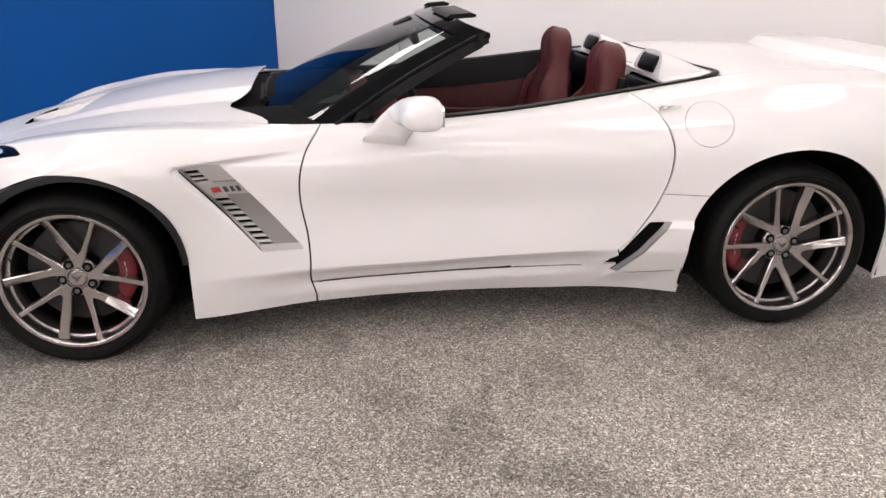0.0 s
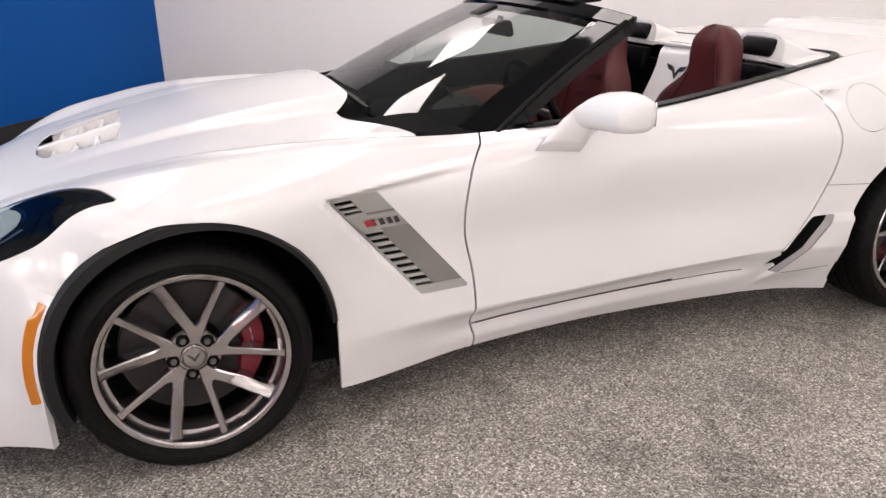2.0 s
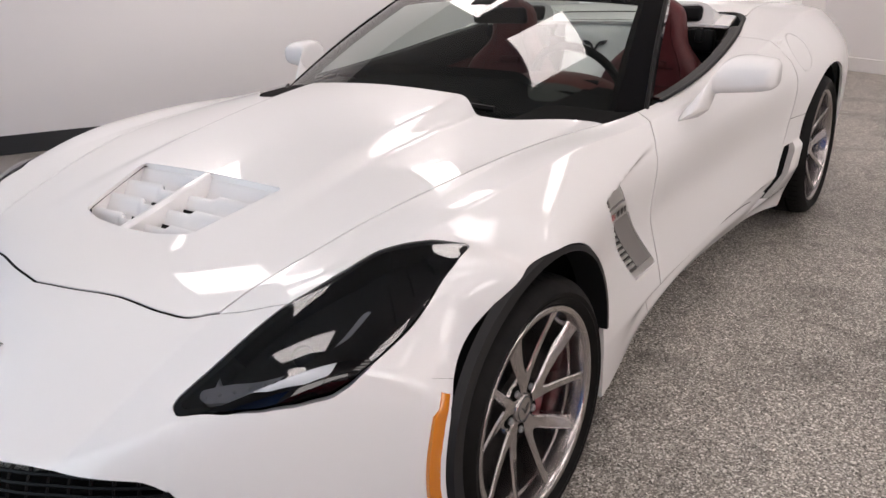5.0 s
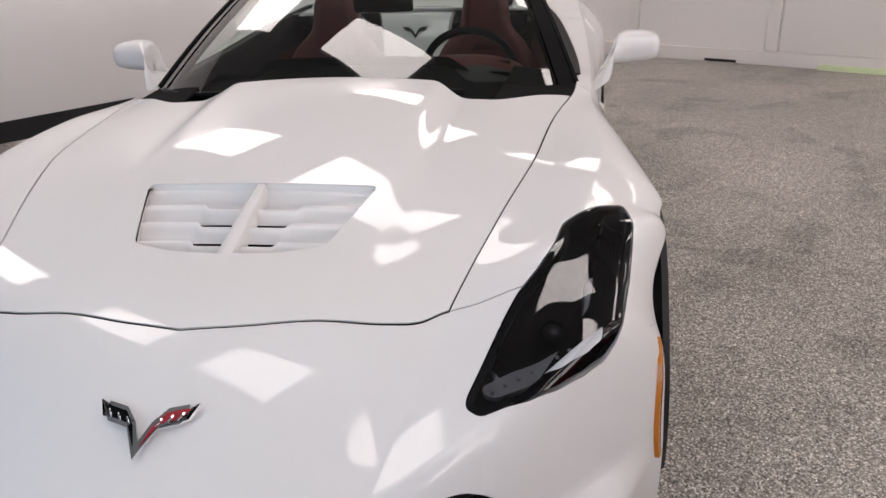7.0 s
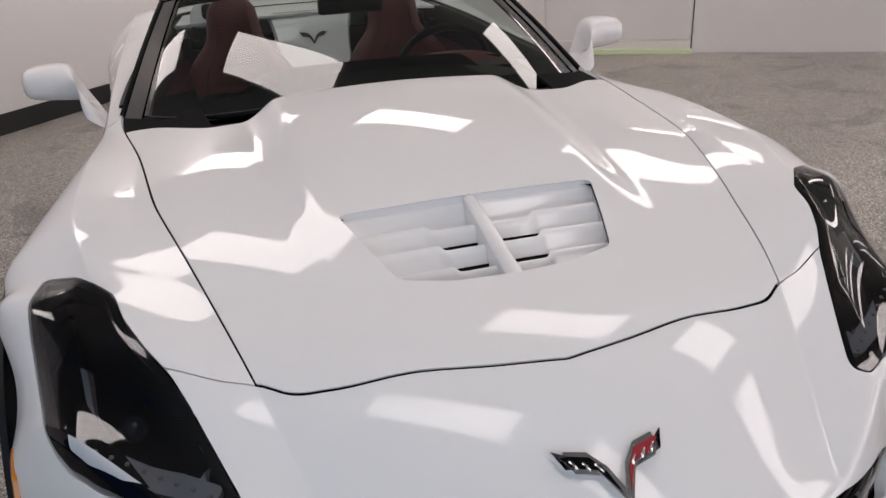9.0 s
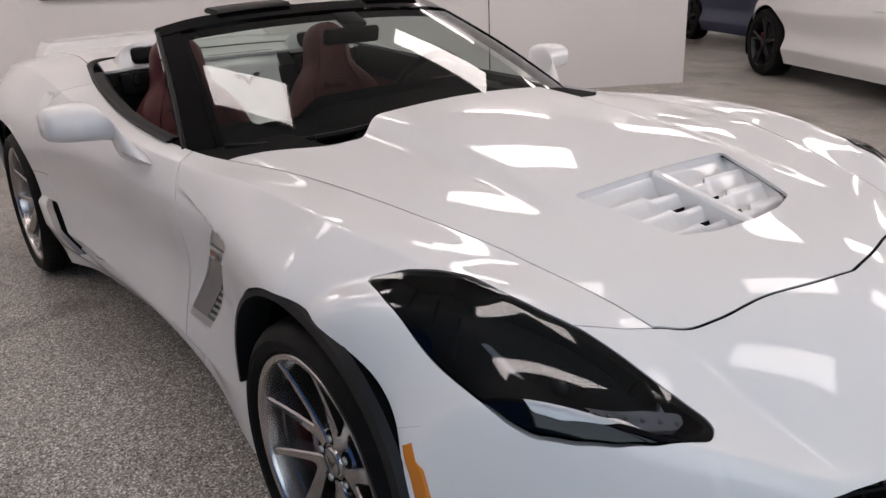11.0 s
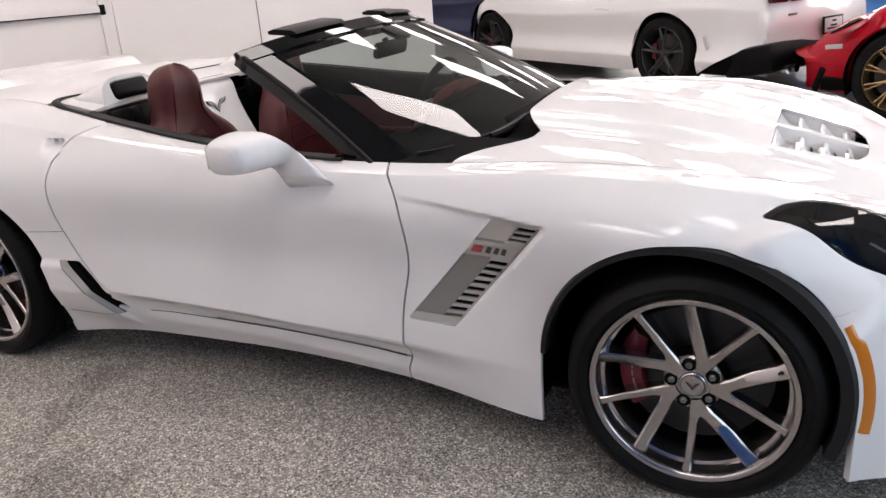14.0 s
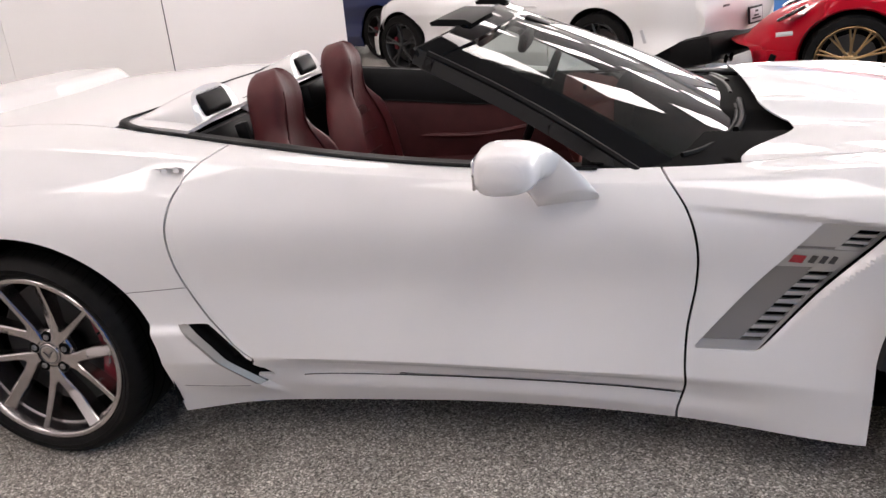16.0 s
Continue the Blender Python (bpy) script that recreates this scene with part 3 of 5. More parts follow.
# ---- wheel wells, flares, marker lamps ----
for a, nm in ((ARCH_F, "front"), (ARCH_R, "rear")):
    for sgn in (1, -1):
        bm = bmesh.new()
        ang = np.linspace(-0.45, math.pi + 0.45, 40)
        rows = []
        for yy in (.50, .80, .905 if nm == "front" else .94):
            rows.append([bm.verts.new((a[0] + (a[2] + .006) * (math.cos(t) if 0 < t < math.pi else math.copysign(1, math.cos(t))), sgn * yy, a[1] + (a[3] + .006) * math.sin(t))) for t in ang])
        for r0, r1 in zip(rows, rows[1:]):
            for i in range(len(ang) - 1):
                bm.faces.new((r0[i], r0[i + 1], r1[i + 1], r1[i]))
        bm.faces.new(rows[0])
        part("wheel_liner", bm, DARK, car)


def side_y(x, z):
    """Half width of the body at a place on its side."""
    v = np.linspace(2.2, 5.9, 200)
    s = np.full(200, float(x))
    for _ in range(6):
        p = BODY.at(s, v)
        s = s + (x - p[:, 0])
    p = BODY.at(s, v)
    return float(np.interp(-z, -p[:, 2], p[:, 1]))


CLOUD = np.vstack([BODY.at(*(q.ravel() for q in np.meshgrid(np.linspace(-.5, .93, 420), np.linspace(2, 6, 260)))),
                   FASCIA.at(*(q.ravel() for q in np.meshgrid(np.linspace(0, 1, 160), np.linspace(2.6, 4.6, 200))))])


def edge_y(x, z):
    """Half width of the skin near the front arch."""
    d = np.hypot(CLOUD[:, 0] - x, CLOUD[:, 2] - z)
    near = CLOUD[d < max(.007, d.min() + .001)]
    return float(near[:, 1].max())


for sgn in (1, -1):
    bm = bmesh.new()
    n = 44
    ang = np.linspace(math.radians(-22), math.radians(178), n)
    prof = []
    edge = np.array([edge_y(ARCH_F[0] + ARCH_F[2] * math.cos(t) * 1.015, ARCH_F[1] + (ARCH_F[3] + .006) * math.sin(t)) for t in ang])
    for _ in range(2):
        edge = np.convolve(np.pad(edge, 8, mode="edge"), np.ones(17) / 17, "valid")
    for t, yo in zip(ang, edge):
        c, s_ = math.cos(t), math.sin(t)
        w = .017 + .021 * ramp(np.array(c), -.6, .7)
        z0 = ARCH_F[1] + ARCH_F[3] * s_ if s_ > 0 else ARCH_F[1] + ARCH_F[2] * math.sin(t)
        x0 = ARCH_F[0] + ARCH_F[2] * c
        prof.append([(x0 + .0015 * c, yo - .004, z0 + .002 * s_), (x0 - w * c * .25, yo + .012, z0 - w * s_ * .25), (x0 - w * c, yo + .013, z0 - w * s_), (x0 - w * c * 1.02, yo - .07, z0 - w * s_ * 1.02)])
    vv = [[bm.verts.new((p[0], sgn * p[1], p[2])) for p in r] for r in prof]
    for r0, r1 in zip(vv, vv[1:]):
        for j in range(3):
            bm.faces.new((r0[j], r0[j + 1], r1[j + 1], r1[j]))
    part("arch_flare", bm, CHARCOAL, car, "matte black arch flare")
    # amber side marker
    bm = bmesh.new()
    rows = []
    for t in np.linspace(math.radians(31), math.radians(-9), 18):
        c, s_ = math.cos(t), math.sin(t)
        r0, r1 = .379, .408 if t < .45 else .398
        yb = edge_y(.396 * c, .335 + .396 * s_) + .0015
        rows.append([bm.verts.new((r0 * c, sgn * (yb + .004), .335 + r0 * s_)), bm.verts.new(((r0 + r1) / 2 * c, sgn * (yb + .003), .335 + (r0 + r1) / 2 * s_)),
                     bm.verts.new((r1 * c, sgn * (yb - .004), .335 + r1 * s_)), bm.verts.new((r1 * c - .012, sgn * (yb - .05), .335 + r1 * s_))])
    for q0, q1 in zip(rows, rows[1:]):
        for j in range(3):
            bm.faces.new((q0[j], q0[j + 1], q1[j + 1], q1[j]))
    part("side_marker", bm, AMBER, car, "amber side marker lamp")

# ---- wheels ----
def wheel(name, x, side, rim_r, tyre_r, width, face, turn):
    way = -side
    w = new(name)
    w.parent = car
    w.matrix_basis = pose(x, side * face, tyre_r - .022)
    mirror = Matrix.Diagonal((1, side, 1, 1))

    def piece(nm, bm, material, label="", angle=40):
        bmesh.ops.transform(bm, matrix=mirror, verts=bm.verts)
        return part(nm, bm, material, w, label, angle)
    h, t, r = width, tyre_r, rim_r
    piece("tyre", lathe([(r - .002, -.03), (r + .004, -.004), (r + .012, .008), (r + .035, .016), (t - .030, .012), (t - .016, .002), (t - .006, -.012), (t - .001, -.034),
                         (t, -.05), (t, .06 - h), (t - .012, .012 - h), (r, -h)], 96), RUBBER)
    for k in range(4):
        y0 = -.06 - k * (h - .11) / 3.2
        piece("tread_groove", lathe([(t + .0006, y0), (t + .0006, y0 - .009)], 72), DARK)
    bm = bmesh.new()
    for k in range(64):
        q = 2 * math.pi * k / 64
        pts = []
        for rr, yy, dq in ((t - .004, -.010, 0), (t + .0004, -.034, .012), (t + .0004, -.050, .02), (t + .0004, -.062, .03)):
            pts.append((rr, yy, q + dq))
        for (r0, y0, q0), (r1, y1, q1) in zip(pts, pts[1:]):
            bm.faces.new([bm.verts.new((a_ * math.cos(b_), c_, a_ * math.sin(b_))) for a_, c_, b_ in ((r0, y0, q0), (r1, y1, q1), (r1, y1, q1 + .010), (r0, y0, q0 + .010))])
    tagged(piece("tread_pattern", bm, DARK), "", "", "", "stuff")
    piece("sidewall_ring", lathe([(r + .0215, .0125), (r + .0225, .0142), (r + .0240, .0142), (r + .0250, .0138)], 72), RUBBER)
    piece("rim", lathe([(r + .003, -.006), (r + .004, .001), (r + .001, .004), (r - .010, .003), (r - .013, .000), (r - .016, -.010), (r - .019, -.045), (r - .027, -.048), (r - .032, -.10), (r - .036, .02 - h)], 96), RIM)
    hub_y = -.050
    F = np.array([.175, .25, .31, .36, .42, .48, .54, .62, .72, .84, .975])
    mid_s = np.radians(np.interp(F, [.175, .30, .42, .7, 1.0], [-6, -8.5, -10, -12, -13]))
    mid_w = np.radians(np.interp(F, [.175, .25, .36, .48, .62, 1.0], [7, 9.5, 14.5, 20, 24, 29]))
    half_s = np.interp(F, [.175, .30, .42, .85, 1.0], [.0095, .0130, .0115, .0092, .013])
    half_w = np.interp(F, [.175, .30, .42, .55, .85, 1.0], [.0095, .0140, .0170, .0175, .0165, .022])
    for k in range(5):
        a0 = math.radians(turn) + 2 * math.pi * k / 5
        # one spoke of five: a root that forks into a straight arm and a broad bent one
        bm = bmesh.new()
        strips = []
        merged = []
        for i, f in enumerate(F):
            rad = f * r
            s0, s1 = mid_s[i] - half_s[i] / rad, mid_s[i] + half_s[i] / rad
            w0, w1 = mid_w[i] - half_w[i] / rad, mid_w[i] + half_w[i] / rad
            if f < .37:
                s1 = w0 = (s1 + w0) / 2
            merged.append(f < .37)
            y_ = hub_y + .004 + .058 * max(0.0, f - .2) ** 1.5
            tw = .012 * ramp(np.array(f), .30, .80)

            def put(an, dy):
                q = a0 + way * an
                return bm.verts.new((rad * math.cos(q), y_ + dy, rad * math.sin(q)))
            dep = .026 + .034 * f
            c0, c1 = (s1 - s0) * .16, (w1 - w0) * .14
            strips.append(([put(s0 + c0 * .2, -dep), put(s0, -.004), put(s0 + c0, 0), put(s1 - c0, 0), put(s1, -.004), put(s1 - c0 * .2, -dep)],
                           [put(w0 + c1 * .2, -dep), put(w0, -.004), put(w0 + c1, 0), put(w1 - c1, -tw * .8), put(w1, -.004 - tw), put(w1 - c1 * .2, -dep - tw * .4)]))
        for (p0, q0), (p1, q1) in zip(strips, strips[1:]):
            for lo, hi in ((p0, p1), (q0, q1)):
                for j in range(5):
                    bm.faces.new((lo[j], lo[j + 1], hi[j + 1], hi[j]))
        for (p0, q0), (p1, q1), mg in zip(strips, strips[1:], merged[1:]):
            if mg:
                bm.faces.new((p0[3], q0[2], q1[2], p1[3]))
        piece("spoke", bm, RIM, "", 35)
        a1 = a0 + math.pi / 5
        bm = lathe([(.001, .0022), (.0165, .0022), (.0185, .0012), (.0185, -.004)], 20)
        bmesh.ops.translate(bm, vec=(.0545 * math.cos(a1), hub_y - .001, .0545 * math.sin(a1)), verts=bm.verts)
        piece("nut_seat", bm, DARK)
        bm = lathe([(.001, .005), (.0065, .005), (.0090, .002), (.0100, -.006), (.0105, -.02)], 6)
        bmesh.ops.translate(bm, vec=(.0545 * math.cos(a1), hub_y + .003, .0545 * math.sin(a1)), verts=bm.verts)
        piece("lug_nut", bm, NUT)
    piece("hub", lathe([(.030, hub_y + .003), (.040, hub_y + .001), (.072, hub_y - .003), (.077, hub_y - .009), (.074, -.07), (.07, -.10)], 60), RIM)
    piece("centre_cap", lathe([(.001, hub_y + .0105), (.024, hub_y + .0105), (.0325, hub_y + .009), (.036, hub_y + .005), (.037, hub_y - .02)], 40), RIM)
    bm = lathe([(.028, -.001), (.030, .0012), (.032, -.002)], 32)
    bmesh.ops.translate(bm, vec=(0, hub_y + .0105, 0), verts=bm.verts)
    piece("cap_ring", bm, GUNMETAL)
    for sg in (1, -1):
        bm = bmesh.new()
        bm.faces.new([bm.verts.new((q[0] * sg, hub_y + .0115, q[1])) for q in ((0, -.014), (.008, -.002), (.019, .010), (.014, .010), (.004, .002), (0, -.006))])
        piece("cap_mark", bm, GUNMETAL)
    piece("valve", tube([(r * .90 * math.cos(.4), -.03, r * .90 * math.sin(.4)), (r * .85 * math.cos(.4), -.012, r * .85 * math.sin(.4))], .004, 8), BLACK)
    d = r - .062
    piece("brake_disc", lathe([(.07, -.118), (d, -.118), (d, -.121), (d - .004, -.116), (d - .004, -.126), (d, -.130), (d, -.137), (.07, -.137)], 72), STEEL, "grey brake disc")
    piece("disc_bell", lathe([(.001, -.07), (.07, -.07), (.085, -.105)], 40), BLACK)
    piece("rim_barrel_back", lathe([(.05, -.165), (r - .03, -.165)], 48), DARK)
    bm = bmesh.new()
    back = -1 if x > -1 else 1
    rows = []
    for t_ in np.linspace(-.62, .62, 14):
        ca, sa = back * math.cos(t_), math.sin(t_)
        e = 1 - abs(t_ / .62) ** 6 * .25
        rows.append([bm.verts.new((q * ca, yy, q * sa)) for q, yy in ((d - .062 * e, -.108), (d - .054 * e, -.092), (d - .012, -.086), (d + .004 * e, -.095), (d + .008, -.118))])
    for q0, q1 in zip(rows, rows[1:]):
        for j in range(4):
            bm.faces.new((q0[j], q0[j + 1], q1[j + 1], q1[j]))
    bm.faces.new(rows[0])
    bm.faces.new(rows[-1])
    cal = piece("brake_caliper", bm, CALIPER, "red brake caliper")
    for j in range(4):
        bm = tube([(back * (d - .03) * math.cos(q), -.0875, (d - .03) * math.sin(q)) for q in np.linspace(-.28 + j * .14, -.19 + j * .14, 4)], .006, 5, False, .3)
        bmesh.ops.transform(bm, matrix=mirror, verts=bm.verts)
        part("caliper_lettering_bar", bm, PALE, cal)
    return w


for side in (1, -1):
    wheel("front_wheel", 0, side, .256, .327, .27, .942, 100.6 if side > 0 else -77.5)
    wheel("rear_wheel", -2.71, side, .268, .337, .32, .962, 133.7 if side > 0 else 52.8)

# ---- side vents ----
grid_x, grid_z = np.linspace(-.86, -.40, 14), np.linspace(.36, .71, 14)
grid_y = np.array([[side_y(x, z) for z in grid_z] for x in grid_x])


def vent_y(x, z):
    """Half width of the body near the vent, read from a small table."""
    col = [np.interp(z, grid_z, r) for r in grid_y]
    return float(np.interp(x, grid_x, col))


for sgn in (1, -1):
    c = [np.array(q) for q in ((-.394, 0, .700), (-.543, 0, .708), (-.826, 0, .375), (-.668, 0, .371))]
    depth = {0: .034, 1: .010}

    def vp(a_, b_, lift=0.0):
        p = (1 - b_) * ((1 - a_) * c[0] + a_ * c[1]) + b_ * ((1 - a_) * c[3] + a_ * c[2])
        xq = min(p[0], vent_front(p[2]) - .03)
        yb = vent_y(xq, min(p[2], .69)) - .005
        inset = -.010 * max(0.0, 1 - a_) ** 1.2
        return (p[0], sgn * (yb + inset + lift), p[2])
    vent = new("side_vent")
    vent.parent = car
    tagged(vent, "silver-grey side vent with black slots")

    def plate(name, a0, a1, b0, b1, material, lift, thick=.006, na=6, nb=8, label=""):
        bm = bmesh.new()
        g = [[bm.verts.new(vp(a0 + (a1 - a0) * i / na, b0 + (b1 - b0) * j / nb, lift)) for j in range(nb + 1)] for i in range(na + 1)]
        for i in range(na):
            for j in range(nb):
                bm.faces.new((g[i][j], g[i + 1][j], g[i + 1][j + 1], g[i][j + 1]))
        r = bmesh.ops.extrude_face_region(bm, geom=bm.faces[:])
        bmesh.ops.translate(bm, vec=(0, -sgn * thick, 0), verts=[q for q in r["geom"] if isinstance(q, bmesh.types.BMVert)])
        return part(name, bm, material, vent, label, 35)
    plate("backing", -.05, 1.05, -.04, 1.04, DARK, -.016)
    plate("rear_panel", .40, 1.03, .0, .985, BLADE, .0, .010)
    plate("top_panel", .42, 1.0, -.02, .175, SILVER, .0022, .012, label="lighter silver top plate")
    plate("front_edge", -.01, .065, .0, 1.0, SILVER, .002, .012, 2, 20)
    plate("foot", .0, 1.0, .925, 1.01, SILVER, .004, .014, 10, 2)
    plate("head_bar", .0, .44, -.01, .035, SILVER, .002, .012)
    plate("mid_bar", .03, .44, .165, .375, SILVER, .001, .010)
    for k in range(2):
        plate("slat", .06, .42, .075 + k * .050, .097 + k * .050, SILVER, -.002, .008, 4, 2)
    for k in range(8):
        plate("slat", .06, .42, .412 + k * .066, .444 + k * .066, SILVER, -.002, .008, 4, 2)
    bad = plate("badge", .06, 1.0, .195, .335, SILVER, .006, .006, 6, 3, "badge with red and silver shapes")
    for nm, a0, a1, material in (("red_mark", .24, .46, BADGE_RED), ("silver_mark", .52, .63, GUNMETAL), ("silver_mark", .68, .78, GUNMETAL), ("silver_mark", .82, .92, GUNMETAL)):
        if sgn < 0:
            a0, a1 = 1.16 - a1, 1.16 - a0
        bm = bmesh.new()
        vs = [bm.verts.new(vp(q[0], q[1], .0085)) for q in ((a0 + .03, .245), (a1 + .02, .238), (a1 - .02, .298), (a0 - .02, .305))]
        bm.faces.new(vs)
        o = part(nm, bm, material, bad)

# ---- slot ahead of the rear wheels ----
for sgn in (1, -1):
    sc = new("rear_scoop")
    sc.parent = car
    tagged(sc, "black slot with a grey lip ahead of the rear wheel")
    outer, inner = bmesh.new(), bmesh.new()
    for bm, first, last in ((inner, 0, 3), (outer, 2, 6)):
        rows = []
        for z_ in np.linspace(.442, .236, 14):
            x0 = scoop_line(z_)
            ya, yb = side_y(x0 + .008, z_) - .003, side_y(x0 - .088, z_) + .0015
            shape = ((x0 - .046, ya - .032), (x0 - .051, ya - .012), (x0 - .056, ya + (yb - ya) * .45), (x0 - .070, yb + .001), (x0 - .080, yb + .001), (x0 - .086, yb - .008))
            rows.append([bm.verts.new((x_, sgn * y_, z_)) for x_, y_ in shape[first:last]])
        for q0, q1 in zip(rows, rows[1:]):
            for j in range(len(q0) - 1):
                bm.faces.new((q0[j], q0[j + 1], q1[j + 1], q1[j]))
    part("slot_wall", inner, DARK, sc)
    part("lip", outer, BLADE, sc)
    vs, fs = BODY.panel(steps(-2.22, -1.88, .01), np.linspace(4, 5.8, 40), [lambda x, y, z: in_polygon(x, z, SCOOP) + .012], 0, -.030)
    if sgn < 0:
        vs, fs = mirrored(vs, fs)
    raw("duct", vs, fs, DARK, sc)

for sgn in (1, -1):
    pts = [(x_, sgn * (side_y(x_, float(door_low(x_)) - .002) + .0004), float(door_low(x_)) - .002) for x_ in np.linspace(-.86, -1.90, 90)]
    part("door_seam", tube(pts, .0015, 6), DARK, car)
for sgn in (1, -1):
    for nm, a_, b_ in (("quarter_seam", (-2.187, .551), (-2.40, .541)), ("quarter_crease", (-2.06, .226), (-2.262, .231))):
        pts = [(x_, sgn * (side_y(x_, z_) - .0004), z_) for x_, z_ in zip(np.linspace(a_[0], b_[0], 16), np.linspace(a_[1], b_[1], 16))]
        part(nm, tube(pts, .0012, 5), DARK, car)

# ---- hood vent ----
hv = new("hood_vent")
hv.parent = car
tagged(hv, "white louvred hood vent with a centre rib")


TOP_S, TOP_V = np.linspace(-2.60, .93, 354), np.linspace(0, .99, 60)
TOP = BODY.at(*(q.ravel() for q in np.meshgrid(TOP_S, TOP_V, indexing="ij"))).reshape(354, 60, 3)


def top_z(x, y):
    """Height of the upper skin, read from a table."""
    k = int(np.clip((x + 2.60) / .01, 0, 330))
    best = []
    for i in range(max(0, k - 2), min(353, k + 45)):
        r0, r1 = TOP[i], TOP[i + 1]
        y_ = abs(y)
        x0, x1 = np.interp(y_, r0[:, 1], r0[:, 0]), np.interp(y_, r1[:, 1], r1[:, 0])
        if x0 <= x <= x1 or i == 352:
            z0, z1 = np.interp(y_, r0[:, 1], r0[:, 2]), np.interp(y_, r1[:, 1], r1[:, 2])
            return float(z0 + (z1 - z0) * (x - x0) / max(1e-6, x1 - x0))
    return float(np.interp(abs(y), TOP[k, :, 1], TOP[k, :, 2]))


def vent_half(x):
    return float(np.interp(x, [.10, .112, .348, .385], [.295, .290, .218, .15]))


bm = bmesh.new()
g = [[bm.verts.new((x, y, top_z(x, y) - .075)) for y in np.linspace(-.31, .31, 9)] for x in np.linspace(.08, .42, 6)]
for i in range(5):
    for j in range(8):
        bm.faces.new((g[i][j], g[i + 1][j], g[i + 1][j + 1], g[i][j + 1]))
part("floor_tray", bm, WHITE, hv)
bm = bmesh.new()
ys = np.linspace(-.292, .292, 17)
r0 = [bm.verts.new((.1105, y, top_z(.1105, y) - .004)) for y in ys]
r1 = [bm.verts.new((.118, y, top_z(.118, y) - .050)) for y in ys]
for i in range(16):
    bm.faces.new((r0[i], r0[i + 1], r1[i + 1], r1[i]))
part("rear_wall", bm, WHITE, hv)
for sgn in (1, -1):
    for k in range(4):
        # each louvre rises to the rear, with an open notch beside the rib
        xr = .322 - k * .070
        bm = bmesh.new()
        rows = []
        for yf in np.linspace(.012, 1.0, 24):
            step = (.011 if k < 3 else 0) * ramp(np.array(.44 - yf), 0, .05)
            row = []
            deep = .82 + .18 * float(1 - ramp(np.array(yf), .10, .95))
            for dx_, dz_ in ((.066, -.064 * deep), (.036, -.056 * deep), (.019, -.040 * deep), (.009, -.024), (.002, -.017), (-.006, -.017), (-.010, -.023), (-.012, -.066)):
                x_ = min(xr + dx_ + step, .380)
                if k == 3:
                    x_ = max(x_, .1135)
                y_ = sgn * yf * (vent_half(min(max(x_, .112), .37)) + .003)
                row.append(bm.verts.new((x_, y_, top_z(x_, y_) + dz_ - step * .5)))
            rows.append(row)
        for q0, q1 in zip(rows, rows[1:]):
            for j in range(7):
                bm.faces.new((q0[j], q0[j + 1], q1[j + 1], q1[j]))
        lv = part("louvre", bm, WHITE, hv)
        if k < 3:
            ys = np.linspace(.06, .45, 8) * vent_half(xr)
            bm = bmesh.new()
            ra = [bm.verts.new((xr + .044, sgn * y, top_z(xr + .044, y) - .0535)) for y in ys]
            rb = [bm.verts.new((xr + .036, sgn * y, top_z(xr + .036, y) - .0435)) for y in ys]
            for i in range(7):
                bm.faces.new((ra[i], ra[i + 1], rb[i + 1], rb[i]))
            part("slot", bm, DARK, lv)
    # side wall
    bm = bmesh.new()
    xs_ = np.linspace(.110, .352, 10)
    r0 = [bm.verts.new((x, sgn * (vent_half(x) + .004), top_z(x, vent_half(x)) - .004)) for x in xs_]
    r1 = [bm.verts.new((x, sgn * (vent_half(x) + .001), top_z(x, vent_half(x)) - .082)) for x in xs_]
    for i in range(9):
        bm.faces.new((r0[i], r0[i + 1], r1[i + 1], r1[i]))
    part("side_wall", bm, WHITE, hv)
bm = bmesh.new()
rows = []
for x in np.linspace(.114, .384, 14):
    z = top_z(x, 0)
    w = .013 + .004 * (x - .1) / .25
    rows.append([bm.verts.new((x, -w - .004, z - .05)), bm.verts.new((x, -w, z - .006)), bm.verts.new((x, -w * .6, z - .001)), bm.verts.new((x, w * .6, z - .001)), bm.verts.new((x, w, z - .006)), bm.verts.new((x, w + .004, z - .05))])
for q0, q1 in zip(rows, rows[1:]):
    for j in range(5):
        bm.faces.new((q0[j], q0[j + 1], q1[j + 1], q1[j]))
part("centre_rib", bm, WHITE, hv)

